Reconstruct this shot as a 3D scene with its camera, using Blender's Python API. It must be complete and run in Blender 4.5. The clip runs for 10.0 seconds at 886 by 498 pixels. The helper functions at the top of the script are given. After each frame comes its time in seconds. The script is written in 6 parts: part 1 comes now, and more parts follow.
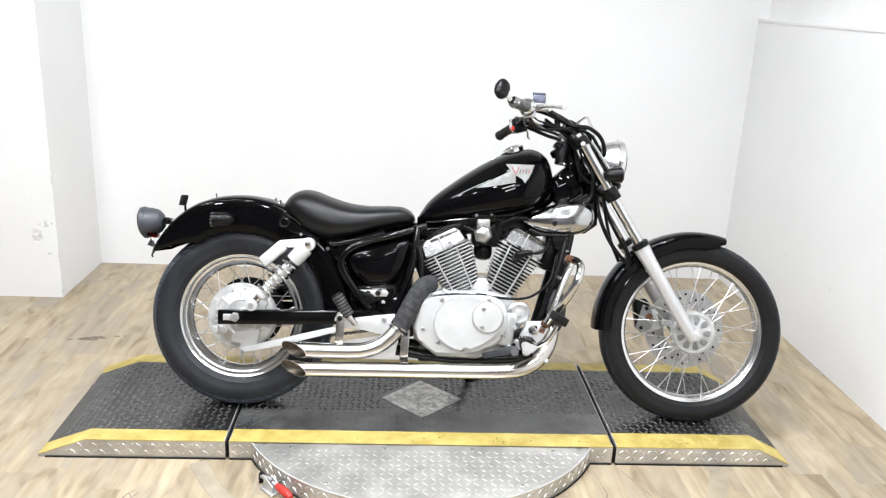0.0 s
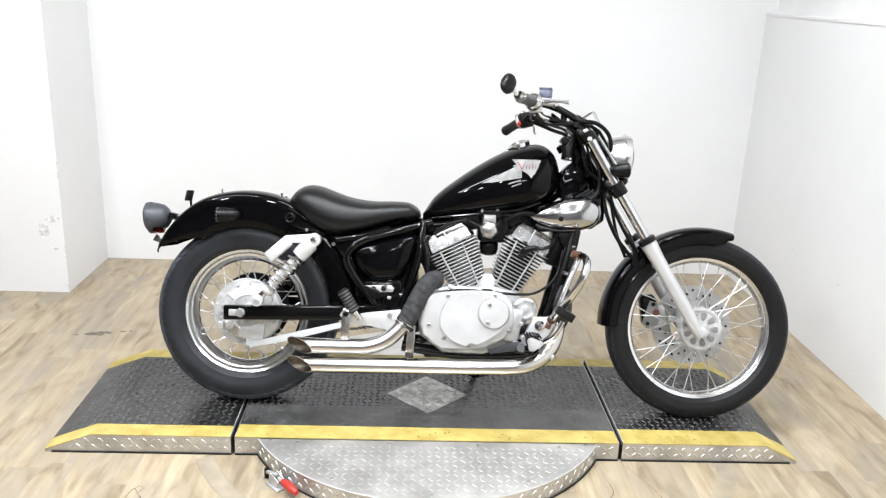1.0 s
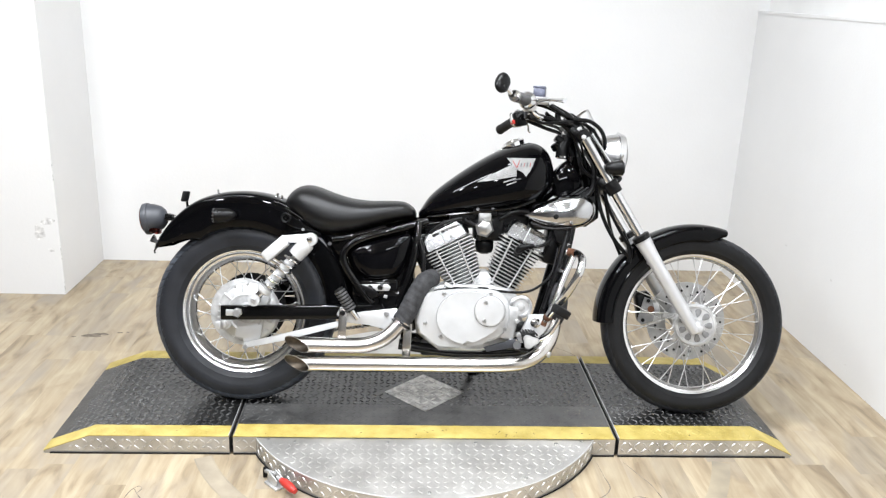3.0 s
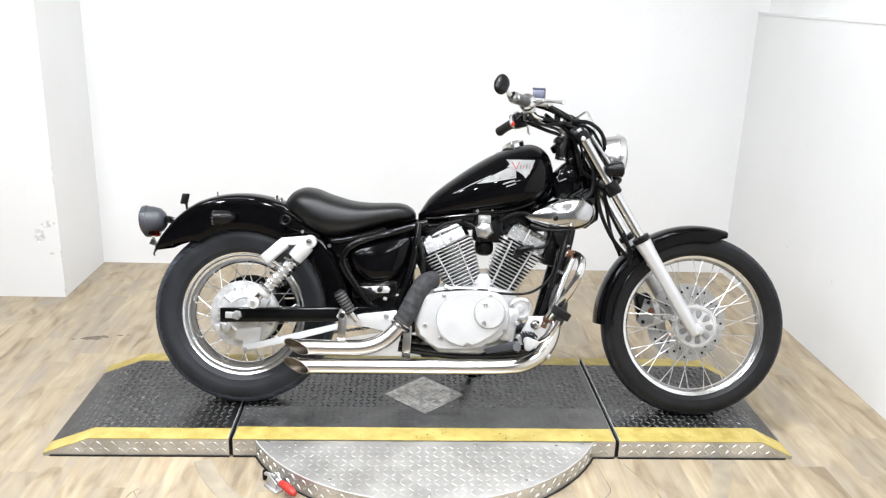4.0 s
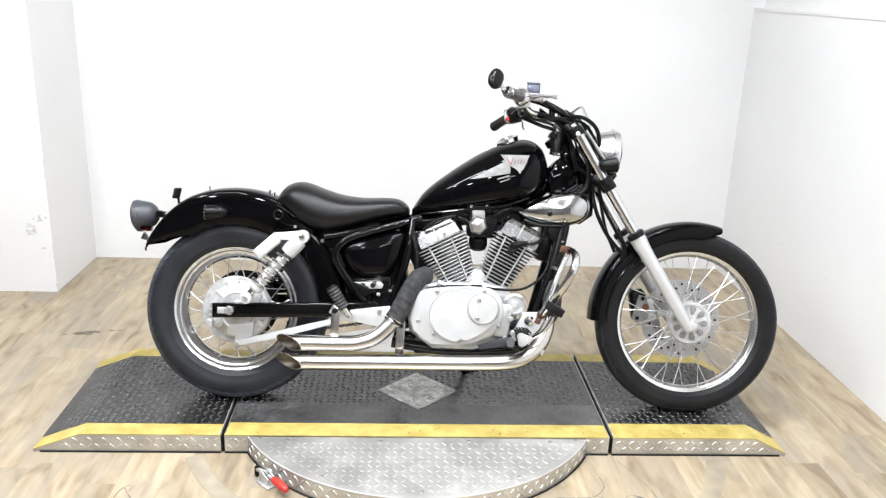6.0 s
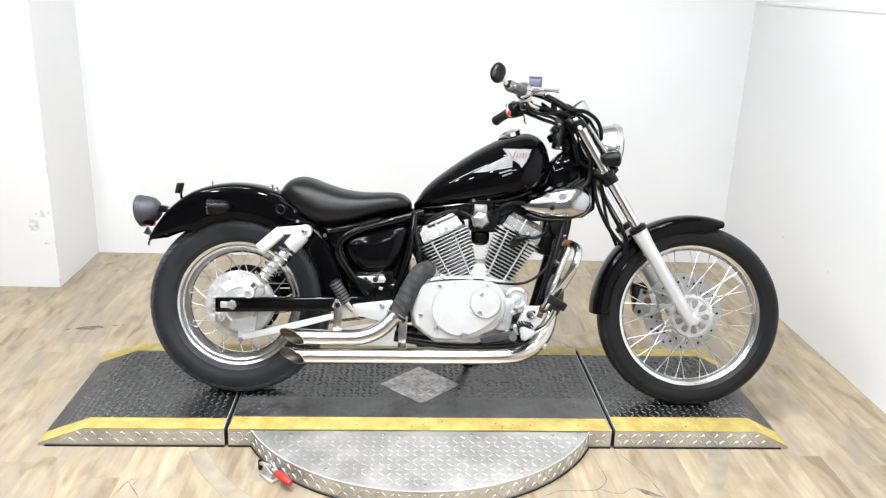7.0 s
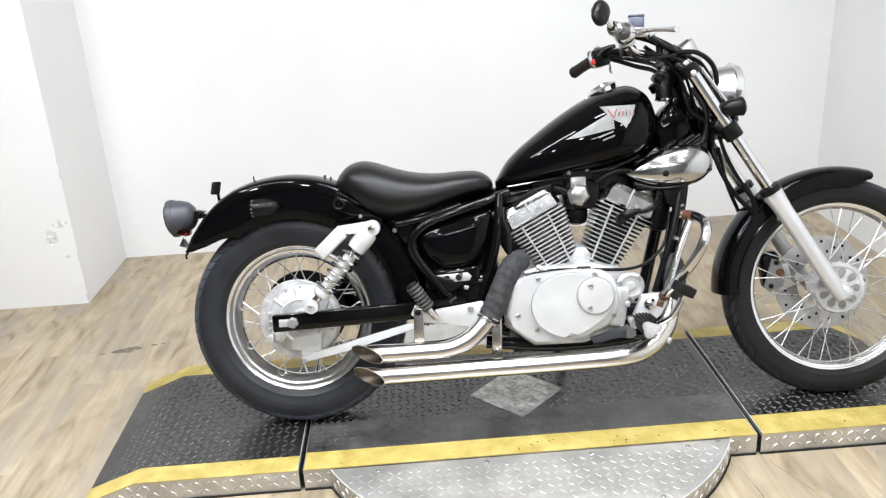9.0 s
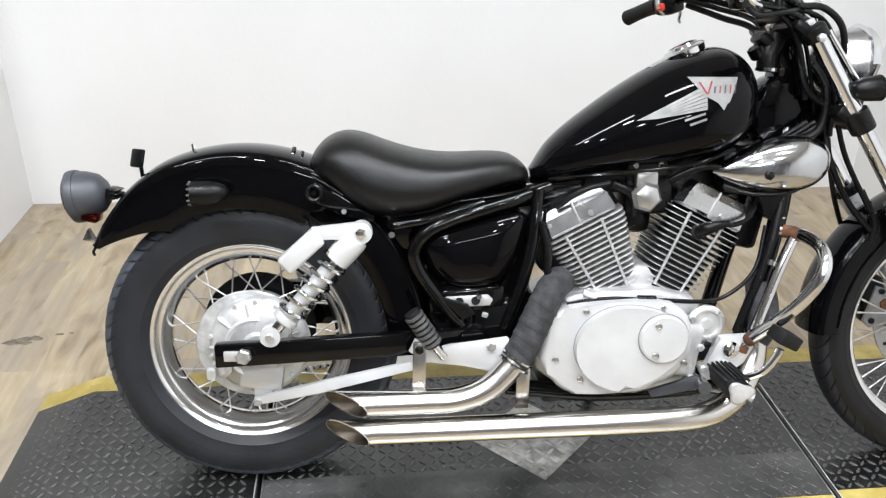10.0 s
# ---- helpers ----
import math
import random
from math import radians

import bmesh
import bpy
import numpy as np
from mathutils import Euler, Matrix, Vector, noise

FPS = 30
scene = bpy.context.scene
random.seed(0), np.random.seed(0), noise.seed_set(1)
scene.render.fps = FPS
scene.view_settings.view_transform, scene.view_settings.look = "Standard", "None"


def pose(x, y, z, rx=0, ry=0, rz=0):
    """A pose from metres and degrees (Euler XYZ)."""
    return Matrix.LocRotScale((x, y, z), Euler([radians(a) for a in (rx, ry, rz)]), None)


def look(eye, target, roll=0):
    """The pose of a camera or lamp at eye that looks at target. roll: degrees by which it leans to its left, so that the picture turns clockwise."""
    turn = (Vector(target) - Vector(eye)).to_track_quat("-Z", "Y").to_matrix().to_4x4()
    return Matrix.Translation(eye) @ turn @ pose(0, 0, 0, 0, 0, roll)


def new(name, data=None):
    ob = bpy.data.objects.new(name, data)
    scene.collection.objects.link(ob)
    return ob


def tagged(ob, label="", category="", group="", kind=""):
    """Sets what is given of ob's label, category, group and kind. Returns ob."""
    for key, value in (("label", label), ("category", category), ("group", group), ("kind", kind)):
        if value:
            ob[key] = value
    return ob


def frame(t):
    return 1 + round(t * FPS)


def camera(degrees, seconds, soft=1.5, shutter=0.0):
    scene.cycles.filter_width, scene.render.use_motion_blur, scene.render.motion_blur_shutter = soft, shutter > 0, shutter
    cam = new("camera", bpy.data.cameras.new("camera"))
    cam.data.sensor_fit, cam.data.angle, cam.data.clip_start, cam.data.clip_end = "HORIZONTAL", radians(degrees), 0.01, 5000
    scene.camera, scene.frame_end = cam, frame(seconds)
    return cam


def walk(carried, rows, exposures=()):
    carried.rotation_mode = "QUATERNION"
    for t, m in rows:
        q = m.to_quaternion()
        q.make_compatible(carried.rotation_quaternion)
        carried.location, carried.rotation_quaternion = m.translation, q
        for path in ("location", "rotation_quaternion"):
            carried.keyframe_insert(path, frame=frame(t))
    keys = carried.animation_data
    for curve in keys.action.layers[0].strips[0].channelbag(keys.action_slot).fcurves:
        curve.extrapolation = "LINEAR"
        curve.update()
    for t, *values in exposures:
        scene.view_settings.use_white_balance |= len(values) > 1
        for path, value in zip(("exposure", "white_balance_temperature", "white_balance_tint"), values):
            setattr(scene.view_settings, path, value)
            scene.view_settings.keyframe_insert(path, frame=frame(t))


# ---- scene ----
cam = camera(56.3, 10.0, soft=1.25)
PATH = [
    (0, (-0.098, -2.602, 1.388), (0.013, -0.695, 0.795), 2.6),
    (0.5, (-0.093, -2.592, 1.39), (0.009, -0.688, 0.785), 2.6),
    (1, (-0.096, -2.594, 1.387), (0, -0.69, 0.782), 2.5),
    (1.5, (-0.095, -2.599, 1.387), (0.008, -0.695, 0.782), 2.3),
    (2, (-0.096, -2.605, 1.388), (0.005, -0.701, 0.781), 2.1),
    (2.5, (-0.1, -2.608, 1.388), (0.008, -0.705, 0.781), 2.2),
    (4, (-0.094, -2.605, 1.387), (0.011, -0.7, 0.786), 2),
    (4.5, (-0.086, -2.6, 1.383), (0.016, -0.696, 0.781), 2),
    (5, (-0.091, -2.594, 1.381), (0.018, -0.694, 0.767), 2),
    (5.5, (-0.087, -2.591, 1.382), (0.031, -0.689, 0.773), 2.3),
    (7, (-0.092, -2.598, 1.38), (0.022, -0.701, 0.759), 2.1),
    (7.5, (-0.092, -2.594, 1.372), (0.023, -0.703, 0.731), 2.1),
    (8, (-0.1196, -2.5435, 1.3732), (0.0265, -0.6707, 0.6866), 3.01),
    (8.2, (-0.1655, -2.5018, 1.3546), (0.0502, -0.6394, 0.6583), 2.79),
    (8.5, (-0.2324, -2.4182, 1.3626), (0.0345, -0.5850, 0.6089), -1.26),
    (8.7, (-0.2624, -2.3205, 1.3711), (-0.0219, -0.5089, 0.5586), -1.67),
    (9, (-0.2594, -2.1434, 1.3303), (-0.1974, -0.2792, 0.6084), -3.38),
    (9.2, (-0.2747, -2.0032, 1.3358), (-0.2289, -0.1240, 0.6528), 0.02),
    (9.5, (-0.3080, -1.8190, 1.2974), (-0.2975, 0.0243, 0.5212), 2.05),
    (9.8, (-0.3527, -1.6090, 1.2713), (-0.2389, 0.1969, 0.4192), 3.13),
    (10, (-0.3643, -1.4923, 1.2800), (-0.1779, 0.2802, 0.3726), 1.13),
]
# ---- exposure ----
EXPOSURES = [(0.0, -0.10), (2.5, -0.11), (4.0, -0.07), (5.5, -0.04), (7.5, -0.08), (8.5, -0.15), (9.0, -0.18), (9.5, -0.23), (10.0, -0.24)]
TUBE_WATTS, BULB_WATTS = 48, 21.0
walk(cam, [(t, look(eye, target, roll)) for t, eye, target, roll in PATH], EXPOSURES)


# ---- world and light ----
world = bpy.data.worlds.new("world")
scene.world = world
world.use_nodes = True
world.node_tree.nodes["Background"].inputs[0].default_value = (0.9, 0.95, 1.0, 1)
world.node_tree.nodes["Background"].inputs[1].default_value = 0.05

CEIL = 2.75
TUBES = [(-1.45, -0.75), (0.25, -0.35), (-0.2, -4.2)]
BULBS = [(-2.75 + 0.86 * i, y + 0.12 * (i % 2)) for y in (-1.35, -2.75) for i in range(1, 5)]
COOL = (0.897, 0.935, 0.99)
for lx, ly in TUBES:
    ld = bpy.data.lights.new("tube_light", "AREA")
    ld.shape, ld.size, ld.size_y = "RECTANGLE", 1.2, 0.14
    ld.energy, ld.color = TUBE_WATTS, COOL
    new("tube_light", ld).matrix_world = pose(lx, ly, CEIL - 0.10)
for lx, ly in BULBS:
    ld = bpy.data.lights.new("bulb_light", "AREA")
    ld.shape, ld.size = "DISK", 0.15
    ld.energy, ld.color = BULB_WATTS, COOL
    new("bulb_light", ld).matrix_world = pose(lx, ly, CEIL - 0.085)

# ---- materials ----


def surface(name, base, rough=0.5, metal=0.0, var=0.12, scale=12.0, bump=0.0, bscale=250.0, coat=0.0,
            second=None, rvar=0.08, detail=6.0, spec=0.5, random_tint=0.0):
    m = bpy.data.materials.new(name)
    m.use_nodes = True
    nt = m.node_tree
    n, l = nt.nodes, nt.links
    p = n["Principled BSDF"]
    p.inputs["Metallic"].default_value = metal
    p.inputs["Specular IOR Level"].default_value = spec
    p.inputs["Coat Weight"].default_value = coat
    p.inputs["Coat Roughness"].default_value = 0.04
    tc = n.new("ShaderNodeTexCoord")
    noi = n.new("ShaderNodeTexNoise")
    noi.inputs["Scale"].default_value = scale
    noi.inputs["Detail"].default_value = detail
    l.new(tc.outputs["Object"], noi.inputs["Vector"])
    ramp = n.new("ShaderNodeValToRGB")
    a = [c * (1 - var) for c in base]
    b = list(second) if second else [min(1, c * (1 + var)) for c in base]
    ramp.color_ramp.elements[0].position, ramp.color_ramp.elements[1].position = 0.35, 0.68
    ramp.color_ramp.elements[0].color = (*a, 1)
    ramp.color_ramp.elements[1].color = (*b, 1)
    l.new(noi.outputs["Fac"], ramp.inputs["Fac"])
    col = ramp.outputs["Color"]
    if random_tint:
        info = n.new("ShaderNodeObjectInfo")
        hsv = n.new("ShaderNodeHueSaturation")
        mr = n.new("ShaderNodeMapRange")
        mr.inputs["To Min"].default_value, mr.inputs["To Max"].default_value = 1 - random_tint, 1 + random_tint
        l.new(info.outputs["Random"], mr.inputs["Value"])
        l.new(mr.outputs["Result"], hsv.inputs["Value"])
        l.new(col, hsv.inputs["Color"])
        col = hsv.outputs["Color"]
    l.new(col, p.inputs["Base Color"])
    r2 = n.new("ShaderNodeMapRange")
    r2.inputs["To Min"].default_value, r2.inputs["To Max"].default_value = max(0.0, rough - rvar), min(1, rough + rvar)
    n2 = n.new("ShaderNodeTexNoise")
    n2.inputs["Scale"].default_value = scale * 3.1
    l.new(tc.outputs["Object"], n2.inputs["Vector"])
    l.new(n2.outputs["Fac"], r2.inputs["Value"])
    l.new(r2.outputs["Result"], p.inputs["Roughness"])
    if bump:
        n3 = n.new("ShaderNodeTexNoise")
        n3.inputs["Scale"].default_value = bscale
        n3.inputs["Detail"].default_value = 4
        bn = n.new("ShaderNodeBump")
        bn.inputs["Strength"].default_value = bump
        bn.inputs["Distance"].default_value = 0.002
        l.new(tc.outputs["Object"], n3.inputs["Vector"])
        l.new(n3.outputs["Fac"], bn.inputs["Height"])
        l.new(bn.outputs["Normal"], p.inputs["Normal"])
    return m


def wood_planks():
    m = bpy.data.materials.new("laminate_wood")
    m.use_nodes = True
    n, l = m.node_tree.nodes, m.node_tree.links
    p = n["Principled BSDF"]
    tc, info = n.new("ShaderNodeTexCoord"), n.new("ShaderNodeObjectInfo")
    mul = n.new("ShaderNodeMath")
    mul.operation, mul.inputs[1].default_value = "MULTIPLY", 37.0
    l.new(info.outputs["Random"], mul.inputs[0])
    comb = n.new("ShaderNodeCombineXYZ")
    l.new(mul.outputs[0], comb.inputs[0]), l.new(mul.outputs[0], comb.inputs[1])
    add = n.new("ShaderNodeVectorMath")
    l.new(tc.outputs["Object"], add.inputs[0]), l.new(comb.outputs[0], add.inputs[1])

    def stretched(sx, sy, scale, detail, dist=0.0):
        mp = n.new("ShaderNodeMapping")
        mp.inputs["Scale"].default_value = (sx, sy, 1)
        l.new(add.outputs[0], mp.inputs["Vector"])
        t = n.new("ShaderNodeTexNoise")
        t.inputs["Scale"].default_value, t.inputs["Detail"].default_value = scale, detail
        t.inputs["Distortion"].default_value = dist
        l.new(mp.outputs[0], t.inputs["Vector"])
        return t.outputs["Fac"]

    broad, grain = stretched(15, 4.5, 1.0, 6, 0.9), stretched(70, 3.0, 1.0, 8, 0.6)
    r1 = n.new("ShaderNodeValToRGB")
    e = r1.color_ramp.elements
    e[0].position, e[0].color = 0.28, (0.225, 0.172, 0.108, 1)
    e[1].position, e[1].color = 0.70, (0.455, 0.378, 0.255, 1)
    x = e.new(0.46)
    x.color = (0.365, 0.290, 0.188, 1)
    l.new(broad, r1.inputs["Fac"])
    r2 = n.new("ShaderNodeValToRGB")
    r2.color_ramp.elements[0].position, r2.color_ramp.elements[0].color = 0.34, (0.84, 0.81, 0.78, 1)
    r2.color_ramp.elements[1].position, r2.color_ramp.elements[1].color = 0.60, (1, 1, 1, 1)
    l.new(grain, r2.inputs["Fac"])
    mix = n.new("ShaderNodeMix")
    mix.data_type, mix.blend_type = "RGBA", "MULTIPLY"
    mix.inputs["Factor"].default_value = 0.75
    l.new(r1.outputs["Color"], mix.inputs["A"]), l.new(r2.outputs["Color"], mix.inputs["B"])
    hsv = n.new("ShaderNodeHueSaturation")
    mr = n.new("ShaderNodeMapRange")
    mr.inputs["To Min"].default_value, mr.inputs["To Max"].default_value = 0.91, 1.09
    l.new(info.outputs["Random"], mr.inputs["Value"]), l.new(mr.outputs["Result"], hsv.inputs["Value"])
    hsv.inputs["Saturation"].default_value = 0.93
    grey = stretched(5, 1.6, 1.0, 4, 1.0)
    r3 = n.new("ShaderNodeMapRange")
    r3.inputs["From Min"].default_value, r3.inputs["From Max"].default_value = 0.46, 0.66
    r3.inputs["To Max"].default_value = 0.75
    l.new(grey, r3.inputs["Value"])
    mix2 = n.new("ShaderNodeMix")
    mix2.data_type = "RGBA"
    mix2.inputs["B"].default_value = (0.30, 0.262, 0.212, 1)
    l.new(r3.outputs["Result"], mix2.inputs["Factor"]), l.new(mix.outputs["Result"], mix2.inputs["A"])
    l.new(mix2.outputs["Result"], hsv.inputs["Color"])
    l.new(hsv.outputs["Color"], p.inputs["Base Color"])
    p.inputs["Roughness"].default_value = 0.40
    p.inputs["Specular IOR Level"].default_value = 0.22
    bn = n.new("ShaderNodeBump")
    bn.inputs["Strength"].default_value, bn.inputs["Distance"].default_value = 0.15, 0.001
    l.new(grain, bn.inputs["Height"]), l.new(bn.outputs["Normal"], p.inputs["Normal"])
    return m


def clear(name, color, rough=0.02):
    m = bpy.data.materials.new(name)
    m.use_nodes = True
    p = m.node_tree.nodes["Principled BSDF"]
    p.inputs["Base Color"].default_value = (*color, 1)
    p.inputs["Transmission Weight"].default_value = 1.0
    p.inputs["Roughness"].default_value = rough
    p.inputs["IOR"].default_value = 1.35
    return m


WALL = surface("white_wall_paint", (0.765, 0.765, 0.765), 0.62, var=0.025, scale=1.7, bump=0.25, bscale=90)
# For unseen walls only: dark, so chrome and black paint reflect less light.
DARKW = surface("unseen_dark_wall", (0.16, 0.16, 0.163), 0.6, var=0.1, scale=2, bump=0.25, bscale=90)
# White wall paint copied for the side wall, tone shifted to balance its light.
WALLE = surface("side_wall_light_tone", (0.75, 0.752, 0.752), 0.6, var=0.025, scale=1.7, bump=0.25, bscale=90)
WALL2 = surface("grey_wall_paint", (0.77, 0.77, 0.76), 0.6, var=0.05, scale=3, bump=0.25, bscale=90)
CEILM = surface("ceiling_paint", (0.62, 0.62, 0.615), 0.8, var=0.03, scale=2)
WOOD = wood_planks()
UNDER = surface("floor_underlay", (0.10, 0.075, 0.05), 0.9)
PAINT = surface("black_gloss_paint", (0.0015, 0.0015, 0.0019), 0.03, var=0.2, scale=4, rvar=0.012, spec=0.155)
FRAMEB = surface("black_frame_enamel", (0.0022, 0.0022, 0.0024), 0.07, var=0.2, scale=8, rvar=0.03, spec=0.28)
SATIN = surface("satin_black_plastic", (0.0035, 0.0035, 0.0038), 0.30, var=0.3, scale=25, bump=0.15, spec=0.22)
GREYPL = surface("dark_grey_plastic", (0.043, 0.046, 0.054), 0.45, var=0.15, scale=18, bump=0.1)
RUBBER = surface("tyre_rubber", (0.0125, 0.0138, 0.0175), 0.46, var=0.25, scale=14, bump=0.25, bscale=400, spec=0.36)
RUBBERT = surface("dusty_tread_rubber", (0.046, 0.053, 0.066), 0.5, var=0.3, scale=20, bump=0.25, bscale=400, spec=0.36)
RUBBERF = surface("fresh_tyre_rubber", (0.0065, 0.0067, 0.0075), 0.45, var=0.25, scale=14, bump=0.25, bscale=400, spec=0.26)
GRIPR = surface("grip_rubber", (0.008, 0.008, 0.008), 0.6, var=0.3, scale=30, bump=0.3, spec=0.25)
WORNG = surface("worn_grey_grip", (0.085, 0.085, 0.086), 0.45, 0.3, var=0.4, scale=35, bump=0.3)
VINYL = surface("black_seat_vinyl", (0.0028, 0.0028, 0.0032), 0.34, var=0.25, scale=30, bump=0.3, bscale=520, spec=0.36)
CHROME = surface("polished_chrome", (0.66, 0.665, 0.675), 0.07, 1.0, var=0.06, scale=9, rvar=0.04)
STEEL = surface("stainless_pipe", (0.62, 0.60, 0.575), 0.19, 1.0, var=0.08, scale=6, rvar=0.06)
SPOKE = surface("spoke_steel", (0.56, 0.56, 0.565), 0.3, 0.85, var=0.2, scale=40)
ALLOY = surface("silver_painted_alloy", (0.56, 0.562, 0.562), 0.38, 0.25, var=0.07, scale=14, bump=0.12, bscale=500)
CAST = surface("cast_alloy", (0.55, 0.55, 0.548), 0.40, 0.5, var=0.25, scale=22, bump=0.25, bscale=300)
FORKM = surface("silver_fork_paint", (0.56, 0.562, 0.57), 0.34, 0.4, var=0.06, scale=10, bump=0.08)
RIM = surface("bright_rim_chrome", (0.76, 0.76, 0.762), 0.18, 1.0, var=0.06, scale=12, rvar=0.07)
DISC = surface("brake_disc_steel", (0.45, 0.448, 0.44), 0.32, 0.9, var=0.15, scale=30)
FINB = surface("black_engine_enamel", (0.006, 0.006, 0.006), 0.5, var=0.3, scale=25, spec=0.15)
FINE = surface("bare_fin_edge", (0.57, 0.57, 0.57), 0.36, 0.6, var=0.2, scale=60)
WRAP = surface("charcoal_pipe_wrap", (0.032, 0.032, 0.034), 0.8, var=0.35, scale=60, bump=0.8, bscale=350)
RUST = surface("rusty_bracket", (0.115, 0.048, 0.024), 0.8, 0.2, var=0.5, scale=45, bump=0.3)
RED = surface("red_vinyl_grip", (0.50, 0.034, 0.026), 0.42, var=0.1, scale=40)
REDL = clear("red_lens", (0.45, 0.02, 0.01), 0.08)
AMBER = clear("amber_lens", (0.7, 0.2, 0.02), 0.1)
GLASS = clear("clear_lens", (0.97, 0.98, 0.98))
# Flat black for painted shade in joints, foot lines and holes; also paint chips.
BLACK = surface("black_shade_and_chips", (0.010, 0.009, 0.008), 0.9, var=0.4, scale=40)
DECAL = surface("silver_decal", (0.25, 0.248, 0.243), 0.45, 0.12, var=0.2, scale=40)
REFL = surface("lamp_reflector", (0.80, 0.80, 0.80), 0.5, 1.0, var=0.06, scale=30)
DENT = surface("dented_chrome", (0.50, 0.505, 0.515), 0.13, 1.0, var=0.08, scale=9, rvar=0.06, bump=0.5, bscale=22)
PLATED = surface("dull_tread_plate", (0.40, 0.39, 0.373), 0.45, 0.6, var=0.3, scale=45, second=(0.62, 0.61, 0.58), bump=0.3, bscale=160)
ROCKER = surface("bright_rocker_cover", (0.58, 0.582, 0.587), 0.25, 1.0, var=0.10, scale=14, rvar=0.08, bump=0.35, bscale=26)
# Mid grey that paints groove and recess shade; also colours the caliper bridge.
SEAM = surface("grey_shade_and_bridge", (0.20, 0.20, 0.20), 0.6, var=0.2, scale=40)
SOOT = surface("burnt_pipe_bore", (0.085, 0.068, 0.050), 0.42, 0.6, var=0.5, scale=35)
DECALR = surface("red_decal", (0.26, 0.025, 0.025), 0.4, var=0.15, scale=60)
BLUEG = surface("anodised_blue_grey", (0.085, 0.09, 0.125), 0.3, 0.35, var=0.1, scale=30)
PLATE = surface("bare_tread_plate", (0.61, 0.597, 0.573), 0.44, 0.8, var=0.22, scale=9, bump=0.2, bscale=180)
PLATEB = surface("worn_black_tread_plate", (0.0035, 0.0035, 0.0037), 0.30, 0.0, var=0.3, scale=5, second=(0.017, 0.0167, 0.016), bump=0.3, bscale=150, spec=0.95, rvar=0.16)
PLATEW = surface("worn_grey_tread_paint", (0.021, 0.021, 0.0212), 0.36, 0.0, var=0.35, scale=9, second=(0.080, 0.079, 0.0765), bump=0.3, bscale=150, spec=0.95, rvar=0.12)
LUGB = surface("scuffed_black_lug", (0.030, 0.030, 0.0302), 0.27, 0.0, var=0.4, scale=4, second=(0.105, 0.104, 0.101), spec=1.0, rvar=0.12)
YELLOW = surface("yellow_safety_paint", (0.44, 0.335, 0.078), 0.5, var=0.14, scale=16, second=(0.53, 0.425, 0.135), bump=0.2, bscale=130)
SCUFFL = surface("grey_floor_scuff", (0.21, 0.175, 0.135), 0.7, var=0.45, scale=45)
SCUFF = surface("dark_scuff", (0.155, 0.128, 0.098), 0.7, var=0.4, scale=50)
GRIT = surface("rusty_grit", (0.22, 0.15, 0.10), 0.8, var=0.5, scale=30, second=(0.42, 0.36, 0.30))
WEAR = surface("worn_pale_floor", (0.33, 0.282, 0.212), 0.5, var=0.15, scale=14)
WORNF = surface("grey_worn_floor", (0.305, 0.265, 0.205), 0.45, var=0.2, scale=7, second=(0.40, 0.337, 0.235))
WALLMARK = surface("grey_scuff", (0.705, 0.703, 0.697), 0.7, var=0.3, scale=60)
LAMPW = bpy.data.materials.new("lit_tube")
LAMPW.use_nodes = True
LAMPW.node_tree.nodes["Principled BSDF"].inputs["Emission Color"].default_value = (1, 0.98, 0.95, 1)
LAMPW.node_tree.nodes["Principled BSDF"].inputs["Emission Strength"].default_value = 12.0

# ---- mesh helpers ----


def finish(bm, name, material, angle=38):
    bmesh.ops.remove_doubles(bm, verts=bm.verts, dist=1e-5)
    bmesh.ops.recalc_face_normals(bm, faces=bm.faces)
    lim = radians(angle)
    for f in bm.faces:
        f.smooth = True
    for e in bm.edges:
        if len(e.link_faces) == 2 and e.calc_face_angle(0) > lim:
            e.smooth = False
    me = bpy.data.meshes.new(name)
    bm.to_mesh(me)
    bm.free()
    me.materials.append(material)
    return me


def part(name, bm, material, parent=None, label="", angle=38):
    ob = new(name, finish(bm, name, material, angle))
    ob.parent = parent
    return tagged(ob, label)


def pieces(name, bm, material, parent=None, label="", angle=38):
    """Every loose piece of bm as a part of its own."""
    left = set(bm.verts)
    made = []
    while left:
        todo, isle = [next(iter(left))], set()
        while todo:
            v = todo.pop()
            if v in isle:
                continue
            isle.add(v)
            todo += [e.other_vert(v) for e in v.link_edges]
        left -= isle
        made.append(sorted(isle, key=lambda v: v.index))
    bm.verts.index_update()
    made.sort(key=lambda vs: min(v.index for v in vs))
    for vs in made:
        vs.sort(key=lambda v: v.index)
        nb = bmesh.new()
        m = {v: nb.verts.new(v.co) for v in vs}
        for f in {f for v in vs for f in v.link_faces}:
            nb.faces.new([m[v] for v in f.verts])
        part(name, nb, material, parent, label, angle)
    bm.free()


def box(bm, c, size, rot=(0, 0, 0), bevel=0.0, seg=2):
    m = pose(*c, *rot) @ Matrix.Diagonal((*size, 1))
    r = bmesh.ops.create_cube(bm, size=1, matrix=m)
    if bevel:
        es = list({e for v in r["verts"] for e in v.link_edges})
        bmesh.ops.bevel(bm, geom=es, offset=bevel, segments=seg, affect="EDGES", profile=0.5)
    return bm


def B(c, size, rot=(0, 0, 0), bevel=0.0, seg=2):
    return box(bmesh.new(), c, size, rot, bevel, seg)


